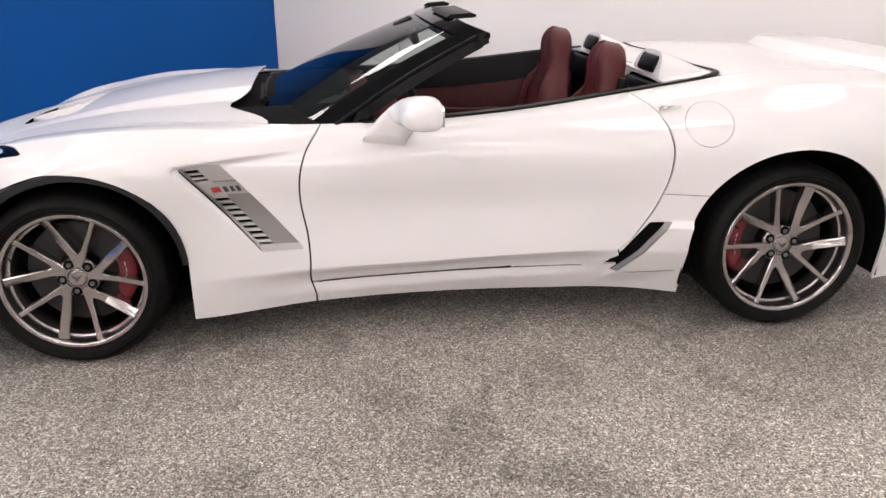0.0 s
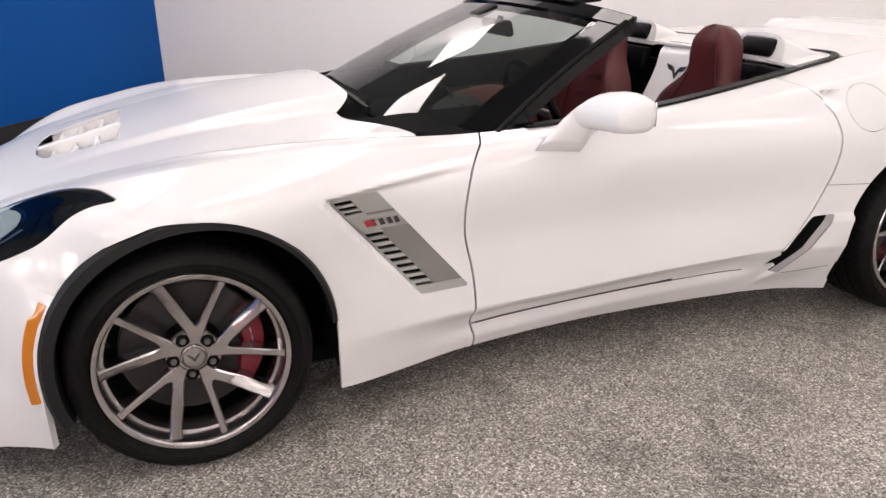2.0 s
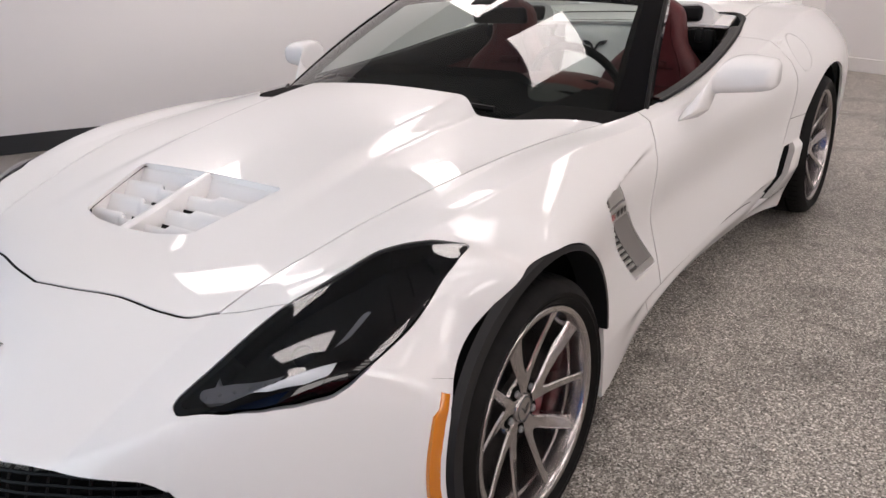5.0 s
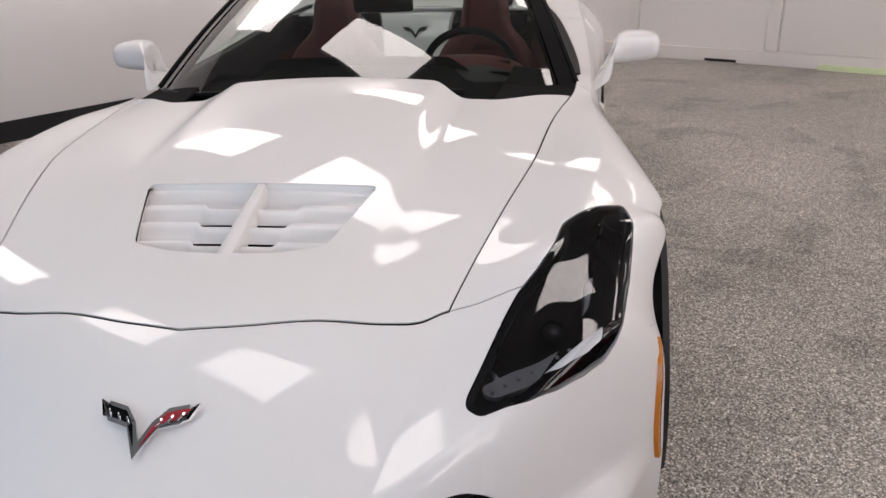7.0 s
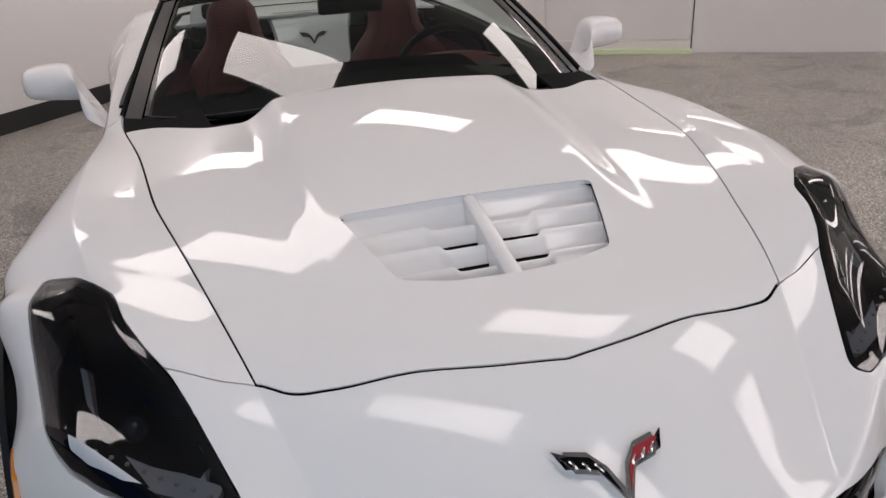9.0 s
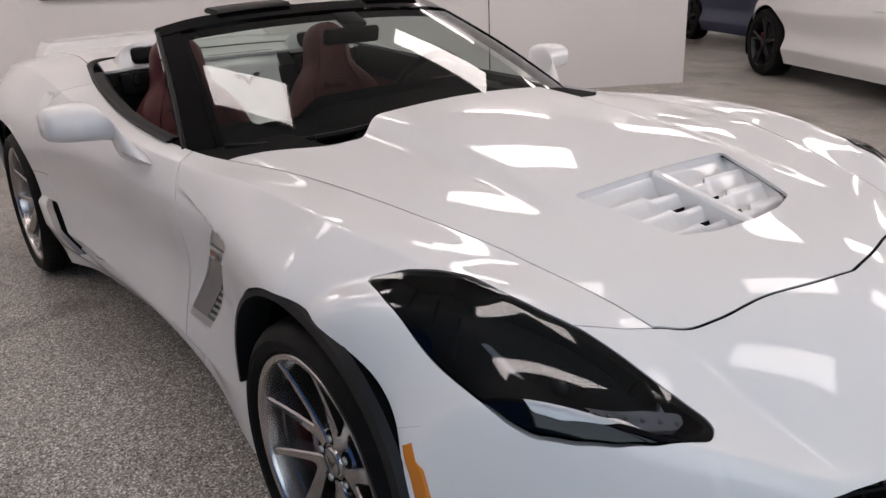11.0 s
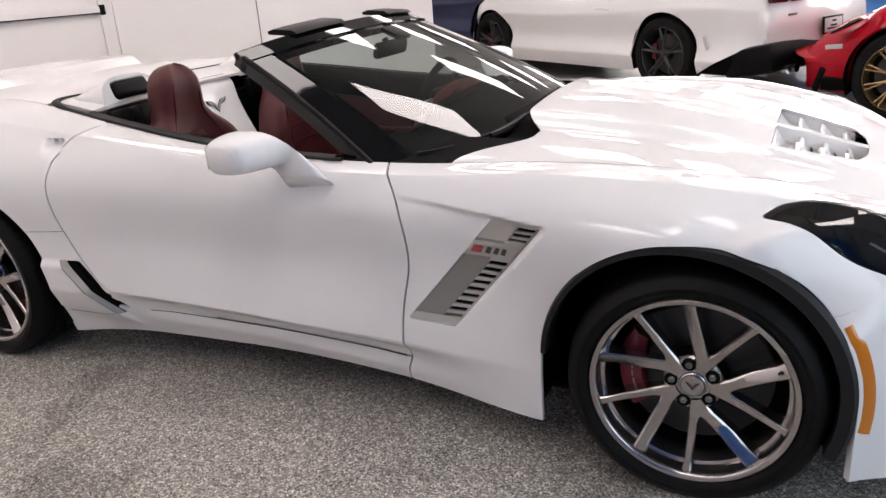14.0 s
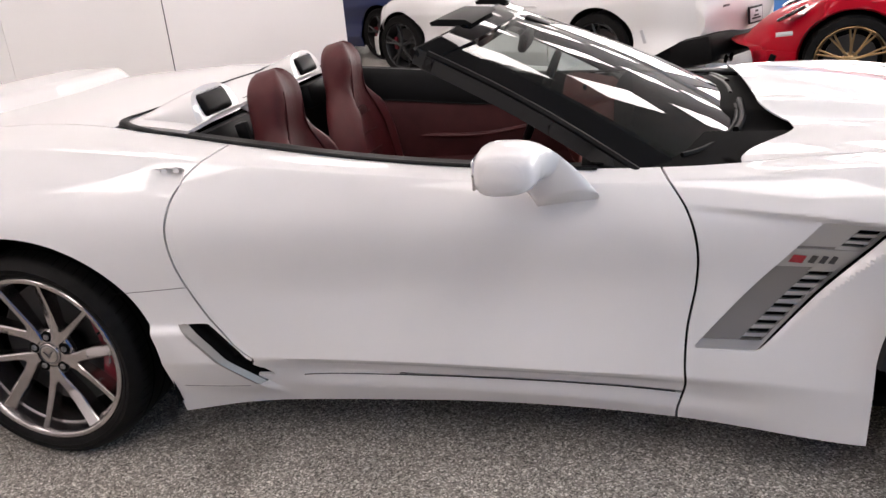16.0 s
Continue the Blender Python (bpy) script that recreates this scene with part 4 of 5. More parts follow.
# ---- headlamps ----
for sgn in (1, -1):
    hl = new("headlamp")
    hl.parent = car
    tagged(hl, "dark glossy headlamp with a grey light strip")
    inside = lambda x, y, z: np.where(z > .5, in_polygon(x, np.abs(y), lamp_hole), -1.0)

    def lamp_panel(name, fn, material, offset, flange=.0, label="", h=.009):
        vs, fs = BODY.panel(steps(.30, .93, h), np.linspace(1.2, 3.9, 120), fn, flange, offset)
        if sgn < 0:
            vs, fs = mirrored(vs, fs)
        return raw(name, vs, fs, material, hl, label)
    lamp_panel("lens", [inside], LENS_GLASS, .0015, 0)
    vs, fs = FASCIA.panel(np.linspace(0, .30, 20), np.linspace(1.2, 4.0, 160), [inside], .02, .0005)
    if sgn < 0:
        vs, fs = mirrored(vs, fs)
    raw("lower_trim", vs, fs, GLOSS_BLACK, hl, "gloss black lower edge of the lamp")
    lamp_panel("housing", [inside], BLACK, -.050)
    lamp_panel("bezel", [inside, lambda x, y, z: .012 - in_polygon(x, np.abs(y), lamp_hole)], BLACK, -.002, .05)
    # blade of black fins on the outer edge
    OUT = [(.150, .862), (.175, .815), (.33, .795), (.43, .775), (.50, .735), (.60, .675), (.55, .76), (.444, .832), (.33, .862), (.22, .875)]
    lamp_panel("outer_blade", [inside, lambda x, y, z: in_polygon(x, np.abs(y), OUT)], BLACK, -.012, .02)
    DRL = [(.640, .580), (.642, .603), (.582, .713), (.535, .764), (.498, .794), (.411, .802), (.364, .799), (.372, .780), (.385, .774), (.451, .762), (.512, .745), (.565, .675), (.628, .572)]
    lamp_panel("light_strip", [inside, lambda x, y, z: in_polygon(x, np.abs(y), rounded(DRL, .008))], STRIP, -.013, .015, "frosted grey light strip", .006)
    vs, fs = FASCIA.panel(np.linspace(0, .30, 40), np.linspace(1.2, 4.0, 240), [inside, lambda x, y, z: in_polygon(x, np.abs(y), rounded(DRL, .008))], .0, .0015)
    if sgn < 0:
        vs, fs = mirrored(vs, fs)
    raw("light_strip_edge", vs, fs, STRIP, hl)
    for j in range(8):
        px_, py_ = .630 - .0165 * j, .592 + .0235 * j
        sv = np.full(200, .9)
        vv_ = np.linspace(1.2, 3.9, 200)
        for _ in range(8):
            sv = sv + .9 * (px_ - BODY.at(sv, vv_)[:, 0])
        pb = BODY.at(np.minimum(sv, .93), vv_)
        zz_ = float(np.interp(py_, pb[:, 1], pb[:, 2]))
        bm = bmesh.new()
        bmesh.ops.create_uvsphere(bm, u_segments=8, v_segments=6, radius=.0042)
        bmesh.ops.translate(bm, vec=(px_, sgn * py_, zz_ - .013), verts=bm.verts)
        part("led_dot", bm, LED_DOT, hl)
    for x0_, x1_, y0_, y1_ in ((.215, .245, .800, .852), (.265, .300, .795, .842), (.315, .352, .790, .836), (.365, .400, .812, .828)):
        lamp_panel("fin", [inside, lambda x, y, z: in_polygon(x, np.abs(y), [(x0_, y0_), (x0_ + .006, y0_), (x1_ + .006, y1_), (x1_, y1_)])], GLOSS_BLACK, -.007, .012, "", .004)
    bm = bmesh.new()
    bmesh.ops.create_uvsphere(bm, u_segments=20, v_segments=12, radius=.026)
    bmesh.ops.transform(bm, matrix=pose(.475, sgn * .700, .618, 0, 30, 0) @ Matrix.Diagonal((1, 1, .8, 1)), verts=bm.verts)
    part("projector", bm, LENS_BALL, hl)

# ---- badge on the nose and behind the seats ----
def wings(name, centre, half, tall, tilt, material_a, material_b, frame_mat, label):
    em = new(name)
    em.parent = car
    em.matrix_basis = Matrix.Translation(centre) @ tilt
    tagged(em, label)
    for sg, material in ((1, material_a), (-1, material_b)):
        # each wing is a bent blade made of a frame and an inlay, rising outward
        def blade(grow, z0, z1):
            bm = bmesh.new()
            out = [(0, -tall * .5 - grow), (half * .30, tall * .02 - grow * .5), (half * .72, tall * .12 - grow), (half + grow, tall * .5 + grow), (half * .86, tall * .20), (half * .80, tall * .46 + grow), (half * .42, tall * .38 + grow), (half * .16, tall * .12 + grow), (0, -tall * .22 + grow)]
            a = [bm.verts.new((sg * q[0], q[1], z0)) for q in out]
            b = [bm.verts.new((sg * q[0] * .985, q[1], z1)) for q in out]
            bm.faces.new(b)
            for i in range(len(out)):
                j = (i + 1) % len(out)
                bm.faces.new((a[i], a[j], b[j], b[i]))
            return bm
        part("wing_frame", blade(.0, 0, .006), frame_mat, em)
        bm = bmesh.new()
        inl = [(half * .06, -tall * .30), (half * .32, tall * .10), (half * .70, tall * .20), (half * .86, tall * .38), (half * .74, tall * .38), (half * .40, tall * .30), (half * .20, tall * .06)]
        bm.faces.new([bm.verts.new((sg * q[0], q[1], .0072)) for q in inl])
        part("wing_inlay", bm, material, em)
        for k in range(3):
            f = .30 + k * .2
            part("wing_bar", box((half * .04, tall * .16, .002), pose(sg * half * f, tall * (.12 + k * .06), .0078, 0, 0, -sg * 30), .0004), frame_mat, em)
    return em


nose_tilt = Matrix(((0, -.86, .51, 0), (1, 0, 0, 0), (0, .51, .86, 0), (0, 0, 0, 1)))
wings("nose_badge", (.797, 0, .582), .094, .108, nose_tilt, BADGE_RED, GLOSS_BLACK, CHROME, "chrome winged badge with red and black inlays")

# ---- cowl, wipers, windscreen ----
vs, fs = BODY.panel(steps(-1.02, -.45, .02), np.linspace(-1.0, 1.0, 80), [], 0, -.038)
raw("cowl_tray", vs, fs, DARK, car, "black plastic cowl under the windscreen")
NB = 41


def arc(pts):
    return spline(pts, NB)


g_base = arc([(-.965, .785, .812), (-.785, .67, .808), (-.672, .45, .824), (-.645, .22, .844), (-.632, 0, .850), (-.645, -.22, .844), (-.672, -.45, .824), (-.785, -.67, .808), (-.965, -.785, .812)])
g_top = arc([(-1.515, .625, 1.108), (-1.435, .52, 1.135), (-1.395, .36, 1.152), (-1.375, .18, 1.160), (-1.37, 0, 1.163), (-1.375, -.18, 1.160), (-1.395, -.36, 1.152), (-1.435, -.52, 1.135), (-1.515, -.625, 1.108)])


def screen(u, w, lift=0.0):
    """A place on the windscreen: u across, w from base to header."""
    a, b = (np.array([np.interp(u * (NB - 1), np.arange(NB), g[:, k]) for k in range(3)]) for g in (g_base, g_top))
    up = np.array([.45, 0, .89])
    return a + (b - a) * w + up * (.014 * math.sin(math.pi * w) + lift)


def screen_patch(name, us, ws, material, lift, parent, thick=0.0, label=""):
    bm = bmesh.new()
    gr = [[bm.verts.new(screen(u, w, lift)) for w in ws] for u in us]
    for i in range(len(us) - 1):
        for j in range(len(ws) - 1):
            bm.faces.new((gr[i][j], gr[i + 1][j], gr[i + 1][j + 1], gr[i][j + 1]))
    if thick:
        r = bmesh.ops.extrude_face_region(bm, geom=bm.faces[:])
        bmesh.ops.translate(bm, vec=(-.45 * thick, 0, -.89 * thick), verts=[q for q in r["geom"] if isinstance(q, bmesh.types.BMVert)])
    return part(name, bm, material, parent, label, 35)


ws_ = new("windscreen")
ws_.parent = car
tagged(ws_, "raked tinted windscreen in a gloss black frame")
pane = screen_patch("glass_pane", np.linspace(.068, .932, 44), np.linspace(.0, .96, 16), GLASS, .0, ws_)
pane.visible_shadow = False
for u0, u1 in ((0.0, .074), (.926, 1.0)):
    screen_patch("pillar", np.linspace(u0, u1, 6), np.linspace(-.02, 1.0, 20), GLOSS_BLACK, .004, ws_, .045)
screen_patch("header", np.linspace(0, 1, 50), np.linspace(.955, 1.05, 5), GLOSS_BLACK, .008, ws_, .045)
screen_patch("frit_band", np.linspace(.068, .932, 40), np.linspace(.0, .030, 3), GLOSS_BLACK, -.002, ws_)
for u0, u1 in ((.069, .092), (.908, .931)):
    screen_patch("frit_band", np.linspace(u0, u1, 4), np.linspace(.0, .96, 14), GLOSS_BLACK, -.0015, ws_)
# header seal and latch flaps
seal = [screen(u, 1.05, .0) + np.array([-.012, 0, -.012]) for u in np.linspace(0.005, .995, 40)]
part("header_seal", tube(seal, .017, 8), BLACK, ws_)
for u0 in (.20, .62):
    us = np.linspace(u0, u0 + .19, 8)
    bm = bmesh.new()
    rows = []
    for u in us:
        p = screen(u, 1.045, .010)
        rows.append([bm.verts.new(p + np.array(q)) for q in ((.02, 0, .0), (.0, 0, .012), (-.08, 0, .018), (-.105, 0, .010), (-.10, 0, .0), (-.02, 0, -.006))])
    for q0, q1 in zip(rows, rows[1:]):
        for j in range(6):
            bm.faces.new((q0[j], q0[(j + 1) % 6], q1[(j + 1) % 6], q1[j]))
    bm.faces.new(rows[0])
    bm.faces.new(rows[-1])
    part("sun_visor", bm, BLACK, ws_, "black folded sun visor flap")
for sgn in (1, -1):
    # chrome-like bright edge along the pillar
    edge = [screen(.5 + sgn * .497, w, .004) for w in np.linspace(.0, 1.0, 12)]
    part("pillar_seal", tube(edge, .009, 6), BLACK, ws_)
mir = part("inner_mirror", box((.03, .24, .062), pose(-1.315, 0.03, 1.062, 0, 12, 0), .014, 3), BLACK, car, "black inside mirror")
part("mirror_stalk", tube([(-1.335, .02, 1.10), (-1.325, .025, 1.075)], .012, 8), BLACK, mir)
part("sensor_cover", box((.09, .10, .02), pose(-1.27, .0, 1.122, 0, 24, 0), .008), BLACK, mir)
for u0, u1 in ((.30, .56), (.64, .91)):
    wp = new("wiper")
    wp.parent = car
    part("blade", tube([screen(u, .030 + .03 * (u - u0), .012) for u in np.linspace(u0, u1, 12)], .007, 6), BLACK, wp)
    part("arm", tube([screen(u, .014 + .03 * (u - u0), .020) for u in np.linspace(u0 - .03, (u0 + u1) / 2, 8)], .010, 6), BLACK, wp)
both("cowl_corner", steps(-1.10, -.55, .02), np.linspace(.70, 1.002, 8), [lambda x, y, z: -cowl(x, y, z) - .004], DARK, .01, "", -.010)

# ---- door mirrors ----
SPINE = [(-1.262, 1.092, .893), (-1.262, 1.075, .893), (-1.260, 1.03, .893), (-1.255, .98, .892), (-1.240, .935, .884), (-1.205, .905, .858), (-1.165, .885, .815), (-1.135, .868, .765)]
SIZE_X = [.042, .064, .072, .074, .074, .072, .070, .074]
SIZE_Z = [.034, .048, .056, .058, .056, .052, .052, .058]
for sgn in (1, -1):
    dm = new("door_mirror")
    dm.parent = car
    tagged(dm, "white teardrop door mirror on a swept arm")
    sp = spline(SPINE, 34)
    sx, sz = spline([(q, 0) for q in SIZE_X], 34)[:, 0], spline([(q, 0) for q in SIZE_Z], 34)[:, 0]
    bm = bmesh.new()
    rows = []
    for i, (cx, cy, cz) in enumerate(sp):
        lean = ramp(np.array(i / 33), .45, .95)
        sec = []
        for k in range(22):
            t = 2 * math.pi * k / 22
            ca, sa = math.cos(t), math.sin(t)
            e = .55 if ca < 0 else .85
            qx = math.copysign(abs(ca) ** e, ca) * sx[i] * (1.1 if ca > 0 else .95)
            qz = math.copysign(abs(sa) ** .7, sa) * sz[i]
            sec.append(bm.verts.new((cx + qx, sgn * (cy + qz * .75 * lean), cz + qz * (1 - .45 * lean) + qx * .16 * lean)))
        rows.append(sec)
    for q0, q1 in zip(rows, rows[1:]):
        for j in range(22):
            bm.faces.new((q0[j], q0[(j + 1) % 22], q1[(j + 1) % 22], q1[j]))
    bm.faces.new(rows[0])
    bm.faces.new(rows[-1])
    part("housing", bm, WHITE, dm, "", 70)
    part("mirror_glass", box((.008, .115, .070), pose(-1.3225, sgn * 1.015, .892, 0, 0, sgn * 3), .003), CHROME, dm)

# ---- cabin ----
for sgn in (1, -1):
    belt = [(q[0], sgn * (q[1] + .003), q[2] + .003) for q in BODY.at(np.linspace(-1.06, -2.36, 40), np.full(40, 1.0))]
    q0 = BODY.at(np.array([-2.44, -2.505, -2.525, -2.515, -2.505]), np.array([.985, .93, .84, .74, .60]))
    bend = spline([belt[-1]] + [(q[0], sgn * q[1], q[2] + .003) for q in q0], 24)
    part("belt_trim", tube(belt + [tuple(q) for q in bend[1:]], [.010] * len(belt) + [float(.010 + .007 * math.sin(math.pi * min(1, k / 14)) - .005 * max(0, (k - 12) / 11)) for k in range(1, 24)], 8, False, .5), BLACK, car, "black seal round the tonneau")
rear_line = BODY.at(np.full(40, -2.505), np.linspace(-.60, .60, 40))
part("deck_seal", tube([tuple(q) for q in rear_line], .0045, 6), BLACK, car)
cross = BODY.at(np.full(20, -2.30), np.linspace(-.26, .26, 20))
part("panel_seam", tube([tuple(q) for q in cross], .0016, 5), DARK, car)
TON = lambda x, y, z: np.minimum(x + 2.505, .0 - (x + 2.27) - 0.0 * y)
raw("tonneau_cover", *BODY.panel(steps(-2.52, -2.25, .012), np.linspace(-.93, .93, 90), [TON]), WHITE, car, "white tonneau cover behind the seats")
for sgn in (1, -1):
    nc = new("headrest_fairing")
    nc.parent = car
    tagged(nc, "white fairing with a black opening behind a seat")
    bm = bmesh.new()
    rows = []
    for f in np.linspace(0, 1, 12):
        x = -2.275 - .225 * f
        wv = .148 * (1 - .35 * f)
        hv_ = .108 * (1 - f) ** .8 + .002
        z0 = top_z(-2.45, .4) - .012 + .004 * f
        rows.append([bm.verts.new((x - .035 * math.sin(a) * (1 - f), sgn * (.405 + .02 * f) + wv * math.copysign(abs(math.cos(a)) ** .7, math.cos(a)), z0 - .02 * (1 - f) + hv_ * abs(math.sin(a)) ** .62)) for a in np.linspace(0, math.pi, 19)])
    for q0, q1 in zip(rows, rows[1:]):
        for j in range(18):
            bm.faces.new((q0[j], q0[j + 1], q1[j + 1], q1[j]))
    bm.faces.new(rows[0])
    part("cover", bm, WHITE, nc, "", 50)
    part("opening", box((.03, .185, .075), pose(-2.290, sgn * .405, .976, 0, -24, 0), .022, 3), BLACK, nc)
    part("lower_trim", box((.05, .30, .10), pose(-2.25, sgn * .42, .86, 0, -10, 0), .015), BLACK, nc)
# white panel that falls between the seats
bm = bmesh.new()
rows = []
for f, (x, z) in zip(np.linspace(0, 1, 10), spline([(-2.29, .925), (-2.255, .90), (-2.225, .82), (-2.13, .66), (-1.98, .47)], 10)):
    w = .192 - .050 * f
    rows.append([bm.verts.new((x - .02, -w - .012, z - .01)), bm.verts.new((x, -w, z)), bm.verts.new((x + .006, 0, z + .002)), bm.verts.new((x, w, z)), bm.verts.new((x - .02, w + .012, z - .01))])
for q0, q1 in zip(rows, rows[1:]):
    for j in range(4):
        bm.faces.new((q0[j], q0[j + 1], q1[j + 1], q1[j]))
part("centre_fall", bm, WHITE, car, "white panel falling between the seats")
fall_tilt = Matrix(((0, -.18, .98, 0), (1, 0, 0, 0), (0, .98, .18, 0), (0, 0, 0, 1)))
wings("seat_badge", (-2.216, 0, .828), .066, .062, fall_tilt, GUNMETAL, GUNMETAL, GUNMETAL, "dark grey winged badge")
part("cabin_tub", box((1.9, 1.52, .05), pose(-1.55, 0, .22), .02), DARK, car)
part("rear_bulkhead", box((.05, 1.36, .60), pose(-2.31, 0, .56), .02), BLACK, car)
for sgn in (1, -1):
    bm = bmesh.new()
    rows = []
    for x in np.linspace(-2.25, -1.10, 28):
        q = BODY.at(np.array([x]), np.array([1.0]))[0]
        rows.append([bm.verts.new((x, sgn * (q[1] - d), z)) for d, z in ((.004, q[2] + .003), (.035, q[2] + .004), (.055, q[2] - .02), (.06, q[2] - .13), (.085, q[2] - .16), (.09, .50), (.15, .47), (.15, .42), (.10, .40), (.10, .22))])
    for q0, q1 in zip(rows, rows[1:]):
        for j in range(9):
            bm.faces.new((q0[j], q0[j + 1], q1[j + 1], q1[j]))
    top_faces = [f for f in bm.faces]
    tr = part("door_card", bm, LEATHER_DARK, car, "dark red leather door lining")
    bm = bmesh.new()
    rows = []
    for x in np.linspace(-2.25, -1.10, 28):
        q = BODY.at(np.array([x]), np.array([1.0]))[0]
        rows.append([bm.verts.new((x, sgn * (q[1] - d), z)) for d, z in ((.002, q[2] + .005), (.036, q[2] + .0065), (.058, q[2] - .02), (.064, q[2] - .125), (.07, q[2] - .13))])
    for q0, q1 in zip(rows, rows[1:]):
        for j in range(4):
            bm.faces.new((q0[j], q0[j + 1], q1[j + 1], q1[j]))
    part("door_top_pad", bm, BLACK, tr)
    part("arm_pull", tube(spline([(-1.9, sgn * .66, .60), (-1.6, sgn * .645, .60), (-1.3, sgn * .66, .64)], 10), .010, 6), LEATHER, tr)


def seat(y0, driver):
    st = new("seat")
    st.parent = car
    tagged(st, "dark red leather bucket seat with a built-in headrest")
    M = Matrix.Translation((-2.02 if driver else -1.995, y0, .392)) @ pose(0, 0, 0, 0, -12, 0)
    prof_h = np.array([0, .12, .28, .40, .48, .57, .645, .675])
    prof_w = knots(prof_h, [.235, .250, .252, .195, .130, .112, .085, .030])
    bm = bmesh.new()
    rows = []
    hs = np.concatenate([np.linspace(0, .60, 22), np.linspace(.612, .675, 8)])
    for h in hs:
        cap = math.sqrt(max(.02, 1 - (max(0, h - .575) / .102) ** 2))
        w = float(prof_w(min(h, .575))) * cap
        bol = .055 * (1 - ramp(np.array(h), .36, .52))
        th = .060 + .012 * ramp(np.array(h), .45, .6) 
        th *= .35 + .65 * cap
        xo = .03 * ramp(np.array(h), .42, .62)
        sec = []
        for k in range(28):
            a = 2 * math.pi * k / 28
            ca, sa = math.cos(a), math.sin(a)
            yy = w * math.copysign(abs(sa) ** .65, sa)
            xx = th * math.copysign(abs(ca) ** .7, ca)
            if ca > 0:
                xx += bol * ramp(np.array(abs(yy) / w), .45, .80) - .012 * (1 - ramp(np.array(abs(yy) / w), .35, .6))
            sec.append(bm.verts.new(M @ Vector((xx + xo, yy, h))))
        rows.append(sec)
    for q0, q1 in zip(rows, rows[1:]):
        for j in range(28):
            bm.faces.new((q0[j], q0[(j + 1) % 28], q1[(j + 1) % 28], q1[j]))
    bm.faces.new(rows[0])
    bm.faces.new(rows[-1])
    back = part("backrest", bm, LEATHER, st, "", 60)
    # stitched seams and the strap slot of the back
    for sg in (1, -1):
        seam_ = [M @ Vector((.062 + .035 * (1 - ramp(np.array(h), .3, .5)) * .6 + .03 * ramp(np.array(h), .42, .62), sg * float(prof_w(h)) * .60, h)) for h in np.linspace(.04, .60, 20)]
        part("seam", tube(seam_, .0035, 5), LEATHER_DARK, back)
    part("belt_slot", box((.020, .115, .036), M @ pose(.048, 0, .385), .012), LEATHER_DARK, back)
    for hh in (.12, .20, .28, .36):
        part("seam", tube([M @ Vector((.052, q, hh + .012 * math.cos(q * 9))) for q in np.linspace(-.13, .13, 9)], .0032, 5), LEATHER_DARK, back)
    bm = bmesh.new()
    rows = []
    for f in np.linspace(0, 1, 14):
        x = -1.96 + .50 * f
        e = 1 if f < .8 else math.sqrt(max(0, 1 - ((f - .8) / .2) ** 2 * .75))
        sec = []
        for k in range(20):
            a = 2 * math.pi * k / 20
            ca, sa = math.cos(a), math.sin(a)
            yy = .25 * (1 - .08 * f) * math.copysign(abs(ca) ** .6, ca) * (.9 + .1 * e)
            zz = .075 * math.copysign(abs(sa) ** .7, sa) * e
            if sa > 0:
                zz += .045 * ramp(np.array(abs(yy)), .13, .21) * e
            sec.append(bm.verts.new((x, y0 + yy, .37 + .05 * f + zz)))
        rows.append(sec)
    for q0, q1 in zip(rows, rows[1:]):
        for j in range(20):
            bm.faces.new((q0[j], q0[(j + 1) % 20], q1[(j + 1) % 20], q1[j]))
    bm.faces.new(rows[0])
    bm.faces.new(rows[-1])
    part("cushion", bm, LEATHER, st, "", 60)
    part("seat_base", box((.45, .40, .12), pose(-1.75, y0, .27), .02), BLACK, st)
    sd = 1 if y0 > 0 else -1
    part("belt_guide", box((.04, .03, .06), pose(-2.13, y0 + sd * .17, .90, 0, -12, 0), .008), BLACK, st)


seat(.37, True)
seat(-.37, False)

part("centre_console", box((1.05, .20, .22), pose(-1.45, 0, .45, 0, -6, 0), .04, 3), LEATHER_DARK, car)
# dashboard: a swept shelf with a raised hood over the dials
bm = bmesh.new()
rows = []
for y in np.linspace(-.74, .74, 38):
    hood_ = .045 * math.exp(-((y - .37) / .17) ** 4)
    edge = .10 * math.exp(-(y / .12) ** 2)
    rows.append([bm.verts.new(q) for q in ((-.72 - .16 * (y / .74) ** 2, y, .80), (-.86, y, .818 + hood_ * .3), (-1.02, y, .82 + hood_), (-1.10 - edge, y, .80 + hood_ * .9), (-1.12 - edge, y, .76 + hood_ * .3), (-1.05 - edge, y, .62), (-.98, y, .45))])
for q0, q1 in zip(rows, rows[1:]):
    for j in range(6):
        bm.faces.new((q0[j], q0[j + 1], q1[j + 1], q1[j]))
dash = part("dashboard", bm, DASH_LEATHER, car, "dark red leather dashboard")
# dark soft pad under the glass
bm = bmesh.new()
rows = []
for y in np.linspace(-.735, .735, 40):
    bow_ = (y / .74) ** 2
    hood_ = .045 * math.exp(-((y - .37) / .17) ** 4)
    back_ = -.985 - .09 * bow_ + .015 * math.cos(y * 6)
    rows.append([bm.verts.new(q) for q in ((-.705 - .16 * bow_, y, .795), (-.725 - .16 * bow_, y, .808), (-.87 - .05 * bow_, y, .824 + hood_ * .35), (back_ + .01, y, .828 + hood_), (back_, y, .826 + hood_), (back_ - .004, y, .812 + hood_ * .8))])
for q0, q1 in zip(rows, rows[1:]):
    for j in range(5):
        bm.faces.new((q0[j], q0[j + 1], q1[j + 1], q1[j]))
part("top_pad", bm, DASH_PAD, dash, "dark soft pad along the windscreen")
